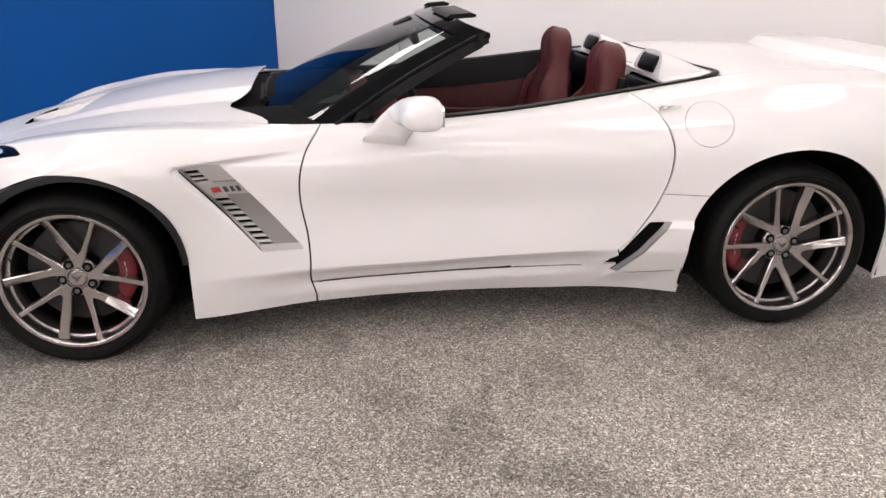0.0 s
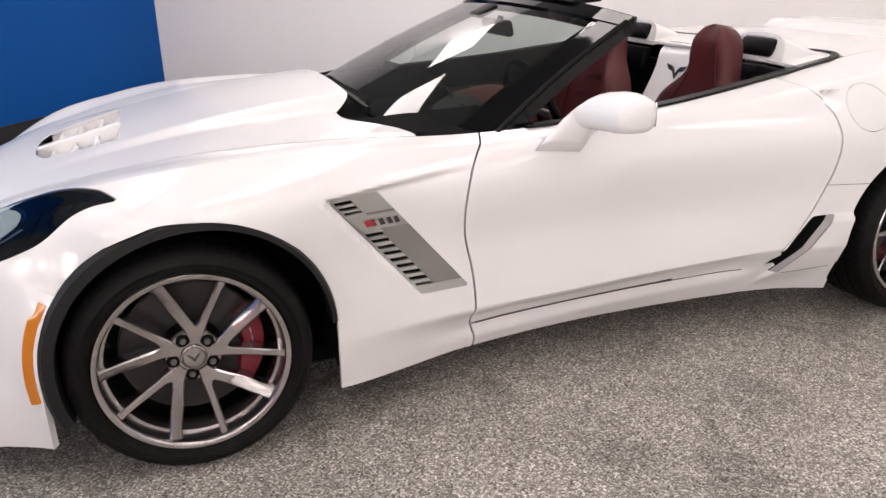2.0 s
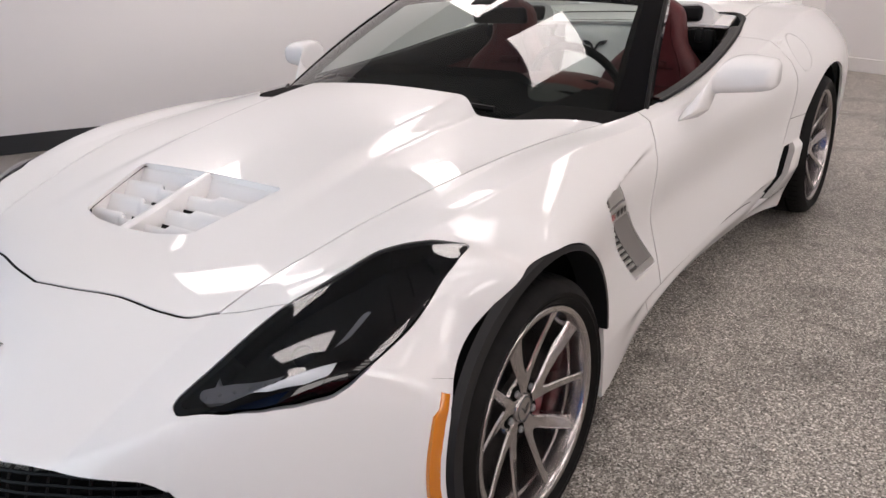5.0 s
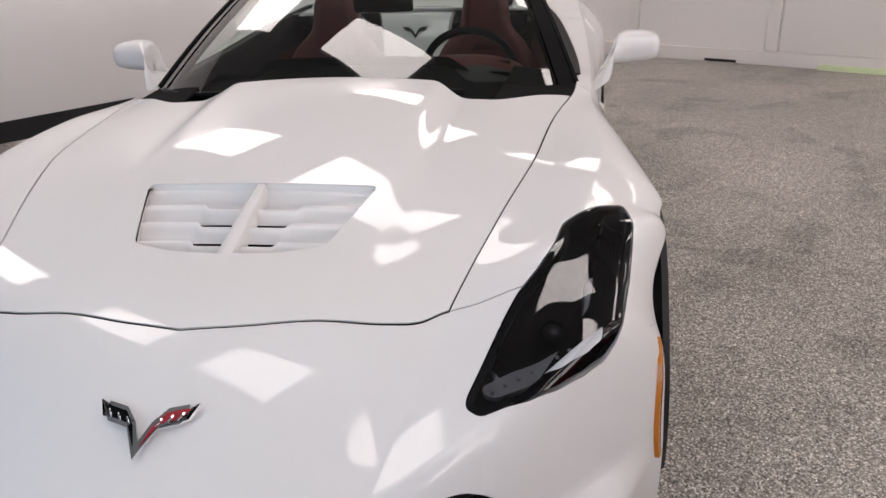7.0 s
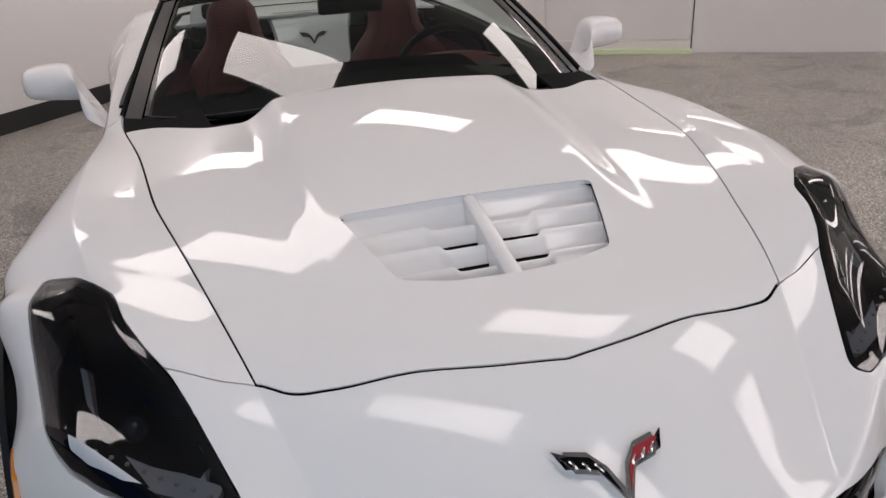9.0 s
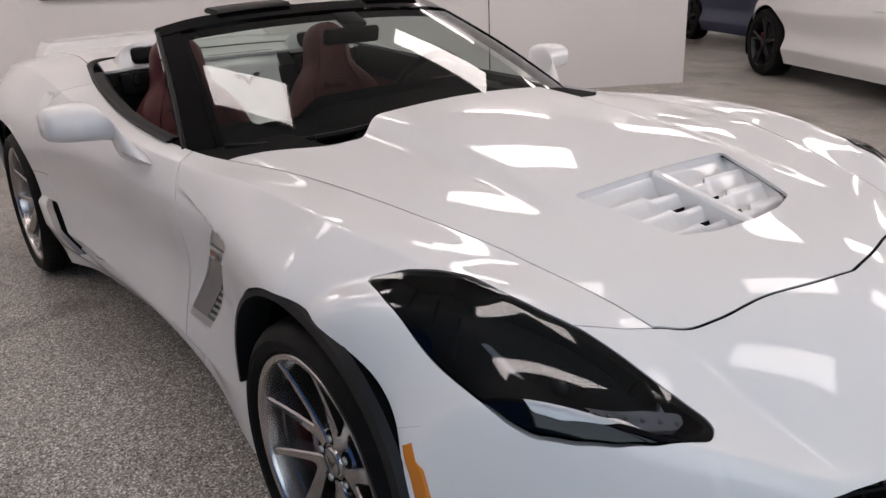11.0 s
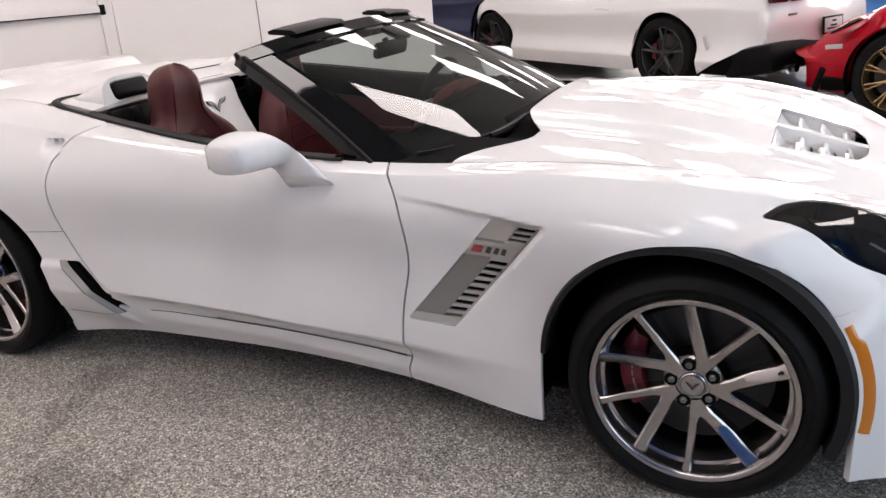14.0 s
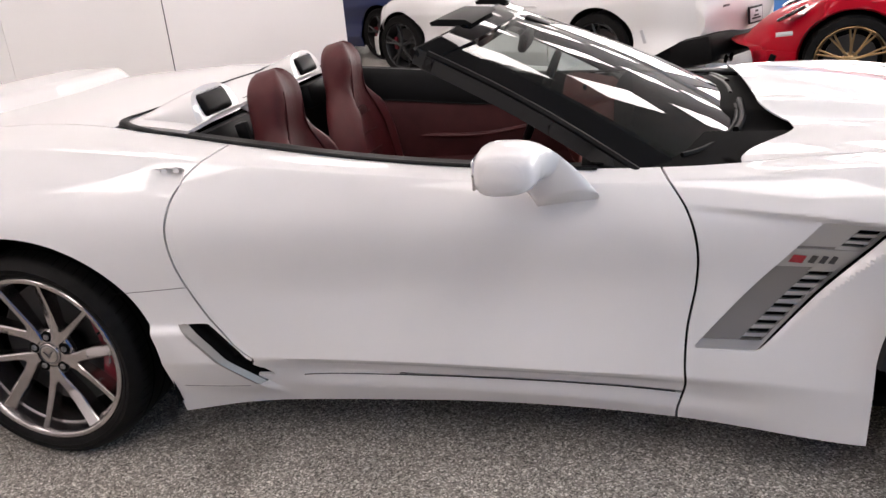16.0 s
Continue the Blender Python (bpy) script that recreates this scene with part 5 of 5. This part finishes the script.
# rounded hood over the dials
bm = bmesh.new()
rows = []
for q in np.linspace(0, math.pi, 22):
    c_, s_ = math.cos(q), max(0.0, math.sin(q)) ** .75
    rows.append([bm.verts.new((x_, .36 - .235 * w_ * c_, .800 + h_ * s_)) for x_, w_, h_ in ((-.93, .66, .020), (-.99, .80, .048), (-1.07, .93, .070), (-1.15, 1.0, .082), (-1.195, 1.0, .083), (-1.203, .98, .078), (-1.195, .94, .072), (-1.11, .86, .060))])
for q0, q1 in zip(rows, rows[1:]):
    for j in range(7):
        bm.faces.new((q0[j], q0[j + 1], q1[j + 1], q1[j]))
part("dial_hood", bm, DASH_LEATHER, dash)
part("dial_face", box((.012, .36, .075), pose(-1.12, .36, .832, 0, -12, 0), .004), BLACK, dash)
sw = new("steering_wheel")
sw.parent = car
tagged(sw, "black leather steering wheel with silver spokes")
MS = Matrix.Translation((-1.30, .37, .80)) @ pose(0, 0, 0, 0, -68, 0)
part("wheel_ring", tube([MS @ Vector((.178 * math.cos(q), .178 * math.sin(q), 0)) for q in np.linspace(0, 2 * math.pi, 40, endpoint=False)], .0155, 8, True), BLACK, sw)
part("boss", box((.10, .11, .04), MS, .02, 3), BLACK, sw)
for q in (90, 270, 180):
    part("spoke", box((.14, .028, .014), MS @ pose(0, 0, 0, 0, 0, q) @ pose(.09, 0, -.004), .005), SILVER if q != 180 else BLACK, sw)
part("column", tube([MS @ Vector((0, 0, 0)), MS @ Vector((0, 0, -.25))], .04, 12), BLACK, sw)

# ---- underside and tail ----
part("underbody", box((3.7, 1.50, .05), pose(-1.42, 0, .155), .02), DARK, car)
bm = bmesh.new()
rows = []
for f in np.linspace(0, 1, 16):
    row = []
    for y in np.linspace(-.66, .66, 41):
        x = -3.10 - .10 * (y / .6) ** 2 + (-.44 + .10 * (y / .6) ** 2) * f
        up = float(ramp(np.array(f), .0, .32)) * (1 - float(ramp(np.array(abs(y)), .60, .66)))
        base = top_z(max(x, -2.60), y) if x > -2.60 else float(np.interp(-x, [2.71, 3.0, 3.3, 3.56], [.968, .965, .945, .90])) - .035 * (y / .6) ** 2
        row.append(bm.verts.new((x, y, base * (1 - up) + (.996 - .012 * (y / .6) ** 2) * up + (.002 if up > 0 else -.006))))
    rows.append(row)
rows.append([bm.verts.new((v.co.x - .01, v.co.y, v.co.z - .07)) for v in rows[-1]])
for q0, q1 in zip(rows, rows[1:]):
    for j in range(40):
        bm.faces.new((q0[j], q0[j + 1], q1[j + 1], q1[j]))
part("rear_spoiler", bm, WHITE, car, "low white spoiler on the tail")
bm = bmesh.new()
tail = BODY.at(np.full(80, -3.56), np.concatenate([np.linspace(-5.9, 0, 40), np.linspace(.01, 5.9, 40)]))
up_ = [bm.verts.new(q) for q in tail]
dn_ = [bm.verts.new((q[0] - .03 * (1 - abs(q[1])), q[1] * .97, min(q[2], .2))) for q in tail]
for i in range(79):
    bm.faces.new((up_[i], up_[i + 1], dn_[i + 1], dn_[i]))
part("tail_fascia", bm, WHITE, car)

# ---- the room ----
def structure(name, bm, material, label, parent=None):
    return tagged(part(name, bm, material, parent, label), label, "", "", "" if parent else "structure")


CORNER = Vector((-7.288, .033, 0))
DIR_A = Vector((.784, -.621, 0)).normalized()   # along the wall with the blue end
DIR_B = Vector((.495, .869, 0)).normalized()    # along the wall with the door
ANG_A, ANG_B = math.degrees(math.atan2(DIR_A.y, DIR_A.x)), math.degrees(math.atan2(DIR_B.y, DIR_B.x))


def along(d, a, b, off, z0, z1, thick):
    """A slab along a wall from a to b metres past the corner, its face off metres into the room."""
    n = Vector((-DIR_A.y, DIR_A.x, 0)) if d is DIR_A else Vector((DIR_B.y, -DIR_B.x, 0))
    c = CORNER + d * ((a + b) / 2) + n * (off - thick / 2)
    return box((b - a, thick, z1 - z0), Matrix.Translation((c.x, c.y, (z0 + z1) / 2 + GROUND)) @ pose(0, 0, 0, 0, 0, ANG_A if d is DIR_A else ANG_B), .002, 1)


H = 3.4
GROUND = -.022
structure("floor", box((44, 44, .1), pose(0, 2, GROUND - .05)), FLOOR, "glossy floor of grey, white and dark flakes")
BLUE_AT = 8.98
structure("wall_a_white", along(DIR_A, -.2, BLUE_AT, 0, 0, H, .2), WALL, "plain white painted wall")
NA, NB_ = Vector((-DIR_A.y, DIR_A.x, 0)), Vector((DIR_B.y, -DIR_B.x, 0))
DEPTH = 15.5


def across(d, a, b, z0, z1, thick, shift=0.0):
    """A slab that starts at the wall with the skirting and runs into the room."""
    c = CORNER + DIR_A * (d + shift) + NA * ((a + b) / 2)
    return box((b - a, thick, z1 - z0), Matrix.Translation((c.x, c.y, (z0 + z1) / 2 + GROUND)) @ pose(0, 0, 0, 0, 0, ANG_A + 90), .002, 1)


BW = (3.6, 7.4)
for a, b, z0, z1 in ((0, BW[0], 0, H), (BW[1], DEPTH, 0, H), (BW[0], BW[1], 0, .45), (BW[0], BW[1], 2.65, H)):
    structure("wall_blue", across(BLUE_AT, a, b, z0, z1, .2, .1), BLUE, "deep blue painted wall")
for q in (BW[0] + .03, sum(BW) / 2, BW[1] - .03):
    structure("window_5", across(BLUE_AT, q - .03, q + .03, .45, 2.65, .08, .06), BLACK, "dark window mullion")
side_day = bpy.data.lights.new("window_daylight", "AREA")
side_day.shape, side_day.size, side_day.size_y = "RECTANGLE", BW[1] - BW[0] - .1, 2.1
side_day.energy, side_day.color = SIDE_POWER, (.76, .89, 1.0)
pw = CORNER + DIR_A * (BLUE_AT + .13) + NA * (sum(BW) / 2)
lo = new("window_daylight", side_day)
lo.matrix_world = look((pw.x, pw.y, 1.55), tuple(Vector((pw.x, pw.y, 1.55)) - DIR_A))
structure("baseboard_blue", across(BLUE_AT, .02, DEPTH, 0, .150, .013, -.0075), SKIRT, "black rubber skirting")
structure("baseboard_a", along(DIR_A, 0, BLUE_AT, .014, 0, .150, .013), SKIRT, "black rubber skirting")
structure("wall_b", along(DIR_B, -.2, 6.71, 0, 0, H, .2), WALL, "white wall with a flush door")
structure("baseboard_b", along(DIR_B, 0, 4.53, .030, 0, .125, .029), TRIM_WHITE, "tall white skirting with a ledge")
for a in (1.72, 3.07):
    structure("trim_b", along(DIR_B, a - .055, a + .055, .040, .125, H, .039), TRIM_WHITE, "white upright post on the wall")
structure("door_1", along(DIR_B, 3.14, 4.53, .012, .129, H - .01, .010), TRIM_WHITE, "flush white door panel")
structure("trim_seam", along(DIR_B, 4.535, 4.545, .006, 0, H - .01, .004), SKIRT, "dark seam beside the door panel")
structure("trim_gap", along(DIR_B, 2.47, 2.77, .036, .004, .030, .005), SKIRT, "black drain slot in the skirting")
structure("trim_ledge", along(DIR_B, .2, 3.04, .05, 1.16, 1.21, .05), TRIM_WHITE, "white ledge on the wall")
structure("trim_ledge_line", along(DIR_B, .2, 3.04, .054, 1.150, 1.160, .052), BLACK, "dark underside of the ledge")
latch = thing("wall_latch", "small black latch on the white wall", "latch")
lp = CORNER + DIR_B * 3.04 + Vector((DIR_B.y, -DIR_B.x, 0)) * .03
part("bolt", box((.05, .05, .09), Matrix.Translation((lp.x, lp.y, 1.16)) @ pose(0, 0, 0, 0, 0, ANG_B), .008), BLACK, latch)
part("knob", tube([(lp.x, lp.y, 1.2), (lp.x, lp.y, 1.25)], .008, 8), BLACK, latch)
structure("threshold", along(DIR_B, 3.5, 4.55, .075, 0, .045, .044), THRESH, "pale green threshold strip under the door")
# far wall: a row of tall shop windows
WIN = [(-9.5, -5.5), (-4.7, -.7), (.1, 4.1), (4.9, 8.4)]
edges = [-14.0] + [q for w in WIN for q in w] + [BLUE_AT + .3]
far = CORNER + NA * DEPTH


def far_slab(a, b, z0, z1, thick=.2, off=.1):
    c = far + DIR_A * ((a + b) / 2) + NA * off
    return box((b - a, thick, z1 - z0), Matrix.Translation((c.x, c.y, (z0 + z1) / 2 + GROUND)) @ pose(0, 0, 0, 0, 0, ANG_A), .002, 1)


for a, b in zip(edges[::2], edges[1::2]):
    structure("wall_far", far_slab(a, b, 0, H), WALL, "white wall")
for n_, (a, b) in enumerate(WIN):
    structure("wall_far_sill", far_slab(a, b, 0, .35), WALL, "white wall under a window")
    structure("wall_far_lintel", far_slab(a, b, 3.0, H), WALL, "white wall over a window")
    for q in (a + .02, (a + b) / 2, b - .02):
        structure("window_%d" % (n_ + 1), far_slab(q - .03, q + .03, .35, 3.0, .08, .05), BLACK, "dark window mullion")
    lamp = bpy.data.lights.new("window_daylight", "AREA")
    lamp.shape, lamp.size, lamp.size_y = "RECTANGLE", b - a - .1, 2.6
    lamp.energy, lamp.color = DAY_POWER, (1.0, .925, .897)
    c = far + DIR_A * ((a + b) / 2) + NA * .12
    lo = new("window_daylight", lamp)
    lo.matrix_world = look((c.x, c.y, 1.68), tuple(Vector((c.x, c.y, 1.68)) - NA))
back_b = CORNER - NB_ * 8
structure("wall_back", box((30, .2, H), Matrix.Translation((back_b.x, back_b.y, H / 2 + GROUND)) @ pose(0, 0, 0, 0, 0, ANG_B)), WALL, "white wall")
structure("ceiling", box((44, 44, .1), pose(0, 2, H + GROUND + .05)), CEIL, "grey ceiling")


def panel_lamp():
    lamp = thing("ceiling_light", "flat white led panel on the ceiling", "ceiling light", "ceiling lights")
    part("frame", box((1.24, .64, .03), pose(0, 0, .0), .004), TRIM_WHITE, lamp)
    part("diffuser", box((1.20, .60, .012), pose(0, 0, -.016), .002), LED, lamp)
    return lamp


first = None
for i in range(5):
    for j in range(7):
        p = CORNER + DIR_A * (-3.29 + 2.5 * i) + NA * (.52 + 2.2 * j)
        m = Matrix.Translation((p.x, p.y, H + GROUND - .0165)) @ pose(0, 0, 0, 0, 0, ANG_A + 90)
        if first is None:
            first = panel_lamp()
            first.matrix_basis = m
        else:
            copy_thing(first, m)

# ---- parked cars ----
PX = [-1.08, -.75, -.40, 0, .40, .80, 1.4, 2.0, 2.4, 2.81, 3.2, 3.5, 3.66]


def parked(name, label, paint, m, kind, rim_mat, scale=1.0):
    """A parked car; x runs from its rear axle to its nose, its left side at +y."""
    c = thing(name, label, "car", "parked cars")
    c.matrix_basis = m
    if kind == "coupe":
        top = [1.02, 1.06, 1.07, 1.05, 1.02, 1.0, .98, .97, .98, .96, .90, .80, .60]
        wid = [.78, .90, .935, .95, .945, .93, .93, .93, .935, .94, .92, .84, .68]
        r, rr = .365, .265
    else:
        top = [.86, .93, .97, .98, .96, .92, .88, .86, .86, .84, .74, .60, .44]
        wid = [.78, .88, .93, .95, .93, .90, .89, .89, .90, .92, .90, .80, .62]
        r, rr = .345, .262
    l0 = [(0, t) for t in top]
    l1 = [(w * .72, t - .01) for w, t in zip(wid, top)]
    l2 = [(w * .93, t - .07) for w, t in zip(wid, top)]
    l3 = [(w, t - .25) for w, t in zip(wid, top)]
    l4 = [(w * (.955 if kind == "coupe" else .985), .50 if t > .7 else .40) for w, t in zip(wid, top)]
    l5 = [(w * 1.0, .33) for w in wid]
    l6 = [(w * .94, .18) for w in wid]
    if kind != "coupe":
        l2 = [(w * .86, t - .015 + (.05 if abs(x - 2.81) < .5 else 0)) for w, t, x in zip(wid, top, PX)]
    sh = Shell(PX, [l0, l1, l2, l3, l4, l5, l6], lambda s: (.34 if kind == "coupe" else .5) * ramp(s, 2.9, 3.66) - .16 * ramp(-s, .5, 1.08))
    sh.sharp = ((5, .95), (3, .7))

    def well(x, y, z):
        a = np.hypot(x, z - r) - r - .045
        b = np.hypot(x - 2.81, z - r) - r - .04
        low = np.where(z < r, np.minimum(np.abs(x), np.abs(x - 2.81)) - r - .04, 9)
        return np.where(np.abs(y) < .6, 1.0, np.minimum(np.minimum(a, b), low))
    v = np.concatenate([np.linspace(-6, -1, 60), np.linspace(-1, 1, 20)[1:], np.linspace(1, 6, 60)[1:]])
    d0, d1 = .62, 1.95
    gaps = lambda x, y, z: np.where((np.abs(y) > .6) & (z < 1.2), np.minimum(np.abs(x - d0 - .10 * ramp(z, .35, .9) + .06 * ramp(-z, -.5, -.3)), np.abs(x - d1)) - .003, 1.0)
    tuck = lambda x, y, z: z - np.where(x < -.40, .20 + np.minimum(.26, (-x - .40) * .55), 0) if kind == "coupe" else 1.0 + 0 * x
    vs, fs = sh.panel(steps(-1.08, 3.66, .035), v, [well, gaps, tuck], .015)
    raw("body", vs, fs, paint, c)
    raw("inner_body", *sh.panel(steps(-1.0, 3.5, .06), v[::2], [lambda x, y, z: well(x, y, z) - .02], 0, -.03), DARK, c)
    for xe, nm in ((-1.08, "rear_fascia"), (3.66, "front_fascia")):
        e = sh.at(np.full(50, xe), np.linspace(-5.8, 5.8, 50))
        bm = bmesh.new()
        sg = 1 if xe > 0 else -1
        rows = []
        for f in np.linspace(0, 1, 10):
            bul = .10 * math.sin(math.pi * min(1, f * 1.15) * .8) * sg
            rows.append([bm.verts.new((q[0] + bul, q[1], q[2] + ((.46 if xe < 0 and kind == "coupe" else .2) - q[2]) * f if q[2] > .46 else q[2] - .0 * f)) for q in e])
        for q0, q1 in zip(rows, rows[1:]):
            for j in range(49):
                bm.faces.new((q0[j], q0[j + 1], q1[j + 1], q1[j]))
        part(nm, bm, paint, c)
    # cabin
    roof = [(.05, 1.02, .60), (.45, 1.25, .56), (1.0, 1.34, .55), (1.5, 1.32, .56), (2.1, .99, .66)] if kind == "coupe" else [(-.5, .95, .5), (.3, 1.18, .52), (.9, 1.25, .53), (1.3, 1.22, .54), (2.0, .88, .64)]
    bm = bmesh.new()
    rows = []
    for x, z, w in spline(roof, 16):
        rows.append([bm.verts.new(q) for q in ((x, -w - .22, .93), (x, -w - .06, (z + .95) / 2), (x, -w, z - .05), (x, -w * .6, z), (x, w * .6, z), (x, w, z - .05), (x, w + .06, (z + .95) / 2), (x, w + .22, .93))])
    for q0, q1 in zip(rows, rows[1:]):
        for j in range(7):
            bm.faces.new((q0[j], q0[j + 1], q1[j + 1], q1[j]))
    part("cabin_glass", bm, SIDE_GLASS, c)
    bm = bmesh.new()
    rows = []
    for x, z, w in spline(roof, 16)[3:13]:
        rows.append([bm.verts.new(q) for q in ((x, -w - .004, z - .055), (x, -w * .6, z + .004), (x, w * .6, z + .004), (x, w + .004, z - .055))])
    for q0, q1 in zip(rows, rows[1:]):
        for j in range(3):
            bm.faces.new((q0[j], q0[j + 1], q1[j + 1], q1[j]))
    part("roof_skin", bm, paint, c)
    part("underbody", box((4.2, 1.5, .1), pose(1.3, 0, .25), .02), DARK, c)
    for x in (0, 2.81):
        for sg in (1, -1):
            w = new("wheel")
            w.parent = c
            w.matrix_basis = pose(x, sg * .925, r)
            fl = Matrix.Diagonal((1, sg, 1, 1))

            def piece(nm, bm, material):
                bmesh.ops.transform(bm, matrix=fl, verts=bm.verts)
                return part(nm, bm, material, w)
            piece("tyre", lathe([(rr, -.02), (rr + .012, .008), (r - .02, .006), (r - .004, -.02), (r, -.04), (r, -.22), (rr, -.24)], 56), RUBBER)
            piece("rim", lathe([(rr + .003, .0), (rr - .006, .006), (rr - .016, -.01), (rr - .03, -.1), (rr - .03, -.2)], 56), rim_mat)
            piece("back_plate", lathe([(.001, -.14), (rr - .02, -.14)], 32), DARK)
            piece("brake_disc", lathe([(.05, -.10), (rr - .07, -.10), (rr - .07, -.12)], 40), STEEL)
            n = 5 if kind == "coupe" else 10
            for k in range(n):
                for o in (-.16, .16) if kind == "coupe" else (-.08, .08):
                    a0 = 2 * math.pi * k / n + .3
                    q0, q1 = (.03, a0), (rr - .012, a0 + o)
                    piece("spoke", tube([(q0[0] * math.cos(q0[1]), -.028, q0[0] * math.sin(q0[1])), (.5 * rr * math.cos(a0 + o * .4), -.022, .5 * rr * math.sin(a0 + o * .4)), (q1[0] * math.cos(q1[1]), -.008, q1[0] * math.sin(q1[1]))],
                                        [.022, .015, .012] if kind == "coupe" else [.012, .008, .008], 6), rim_mat)
            piece("hub", lathe([(.001, -.01), (.03, -.012), (.06, -.03), (.06, -.1)], 24), rim_mat)
            if kind == "coupe":
                bm = box((.06, .03, .15), pose(.165, -.085, .02), .01)
                piece("brake_caliper", bm, CALIPER)
            bm = bmesh.new()
            ang = np.linspace(-.4, math.pi + .4, 26)
            ra = r + .05
            r0 = [bm.verts.new((x + ra * math.cos(t), sg * .915, r + ra * math.sin(t))) for t in ang]
            r1 = [bm.verts.new((x + ra * math.cos(t), sg * .6, r + ra * math.sin(t))) for t in ang]
            for i in range(25):
                bm.faces.new((r0[i], r0[i + 1], r1[i + 1], r1[i]))
            bm.faces.new(r1)
            part("wheel_liner", bm, DARK, c)
    if kind == "coupe":
        for sg in (1, -1):
            for k, yy in enumerate((.70, .46)):
                bm = box((.05, .20, .085), pose(-1.135 + .04 * (k == 0), sg * yy, .885, 0, -8, sg * -(8 + 12 * (k == 0))), .025, 3)
                part("tail_lamp", bm, TAIL_RED, c)
            part("door_handle", box((.20, .018, .022), pose(.80, sg * .958, .80), .006), paint, c)
            part("side_reflector", box((.03, .012, .13), pose(-.52, sg * .925, .50, 0, 20, 0), .004), PLATE, c)
            ex = new("exhaust_pipe")
            ex.parent = c
            for q in (.50, .62):
                part("tip", tube([(-1.20, sg * q, .27), (-1.05, sg * q, .27)], .042, 16), CHROME, ex)
        part("rear_diffuser", box((.52, 1.66, .26), pose(-.90, 0, .335, 0, 12, 0), .05), BLACK, c)
        part("rear_spoiler", box((.16, 1.5, .03), pose(-1.02, 0, 1.07, 0, 6, 0), .01), paint, c)
        pl_ = part("number_plate", box((.012, .31, .16), pose(-1.195, 0, .60, 0, 4, 0), .004), BLACK, c)
        part("plate_face", box((.006, .27, .125), pose(-1.202, 0, .60, 0, 4, 0), .002), PLATE, pl_)
        for zz, ww in ((.635, .06), (.595, .10), (.57, .20)):
            part("plate_bar", box((.004, ww, .016), pose(-1.206, 0, zz, 0, 4, 0), .001), BLACK, pl_)
        part("small_badge", box((.006, .13, .02), pose(-1.165, .58, .74), .002), GUNMETAL, c)
    else:
        for sg in (1, -1):
            part("side_marker", box((.13, .012, .035), pose(3.30, sg * .865, .56, 0, 6, sg * -14), .004), PLATE, c)
            part("intake", box((.05, .03, .20), pose(3.40, sg * .80, .30, 0, -20, sg * -30), .01), DARK, c)
            part("headlamp", box((.24, .17, .03), pose(3.25, sg * .66, .70, 0, 28, sg * -12), .02, 3), SIDE_GLASS, c)
    return c


def at(x, y, heading):
    return pose(x, y, GROUND, 0, 0, heading)


# heading: the way the nose points
HEAD = 148.5
h = radians(HEAD)
rear_left = Vector((-1.21, 5.32, 0))
o = rear_left - Vector((-math.sin(h), math.cos(h), 0)) * .925
parked("parked_coupe", "white coupe with black wheels parked in the showroom", PAINT_WHITE2, at(o.x, o.y, HEAD), "coupe", BLACK_RIM)
h2 = radians(168)
fl_ = Vector((.77, 3.97, 0)) - Vector((math.cos(h2), math.sin(h2), 0)) * 2.81 - Vector((-math.sin(h2), math.cos(h2), 0)) * .925
parked("parked_sports_car", "red low sports car with bronze wheels", PAINT_RED, at(fl_.x, fl_.y, 168), "sports", BRONZE)
parked("parked_blue_coupe", "navy blue coupe parked beyond the white one", PAINT_NAVY, at(-3.9, 9.3, 150), "coupe", BLACK_RIM)
parked("parked_blue_car", "bright blue car with black wheels at the far side", PAINT_BLUE, at(2.2, 8.9, 144), "coupe", BLACK_RIM)
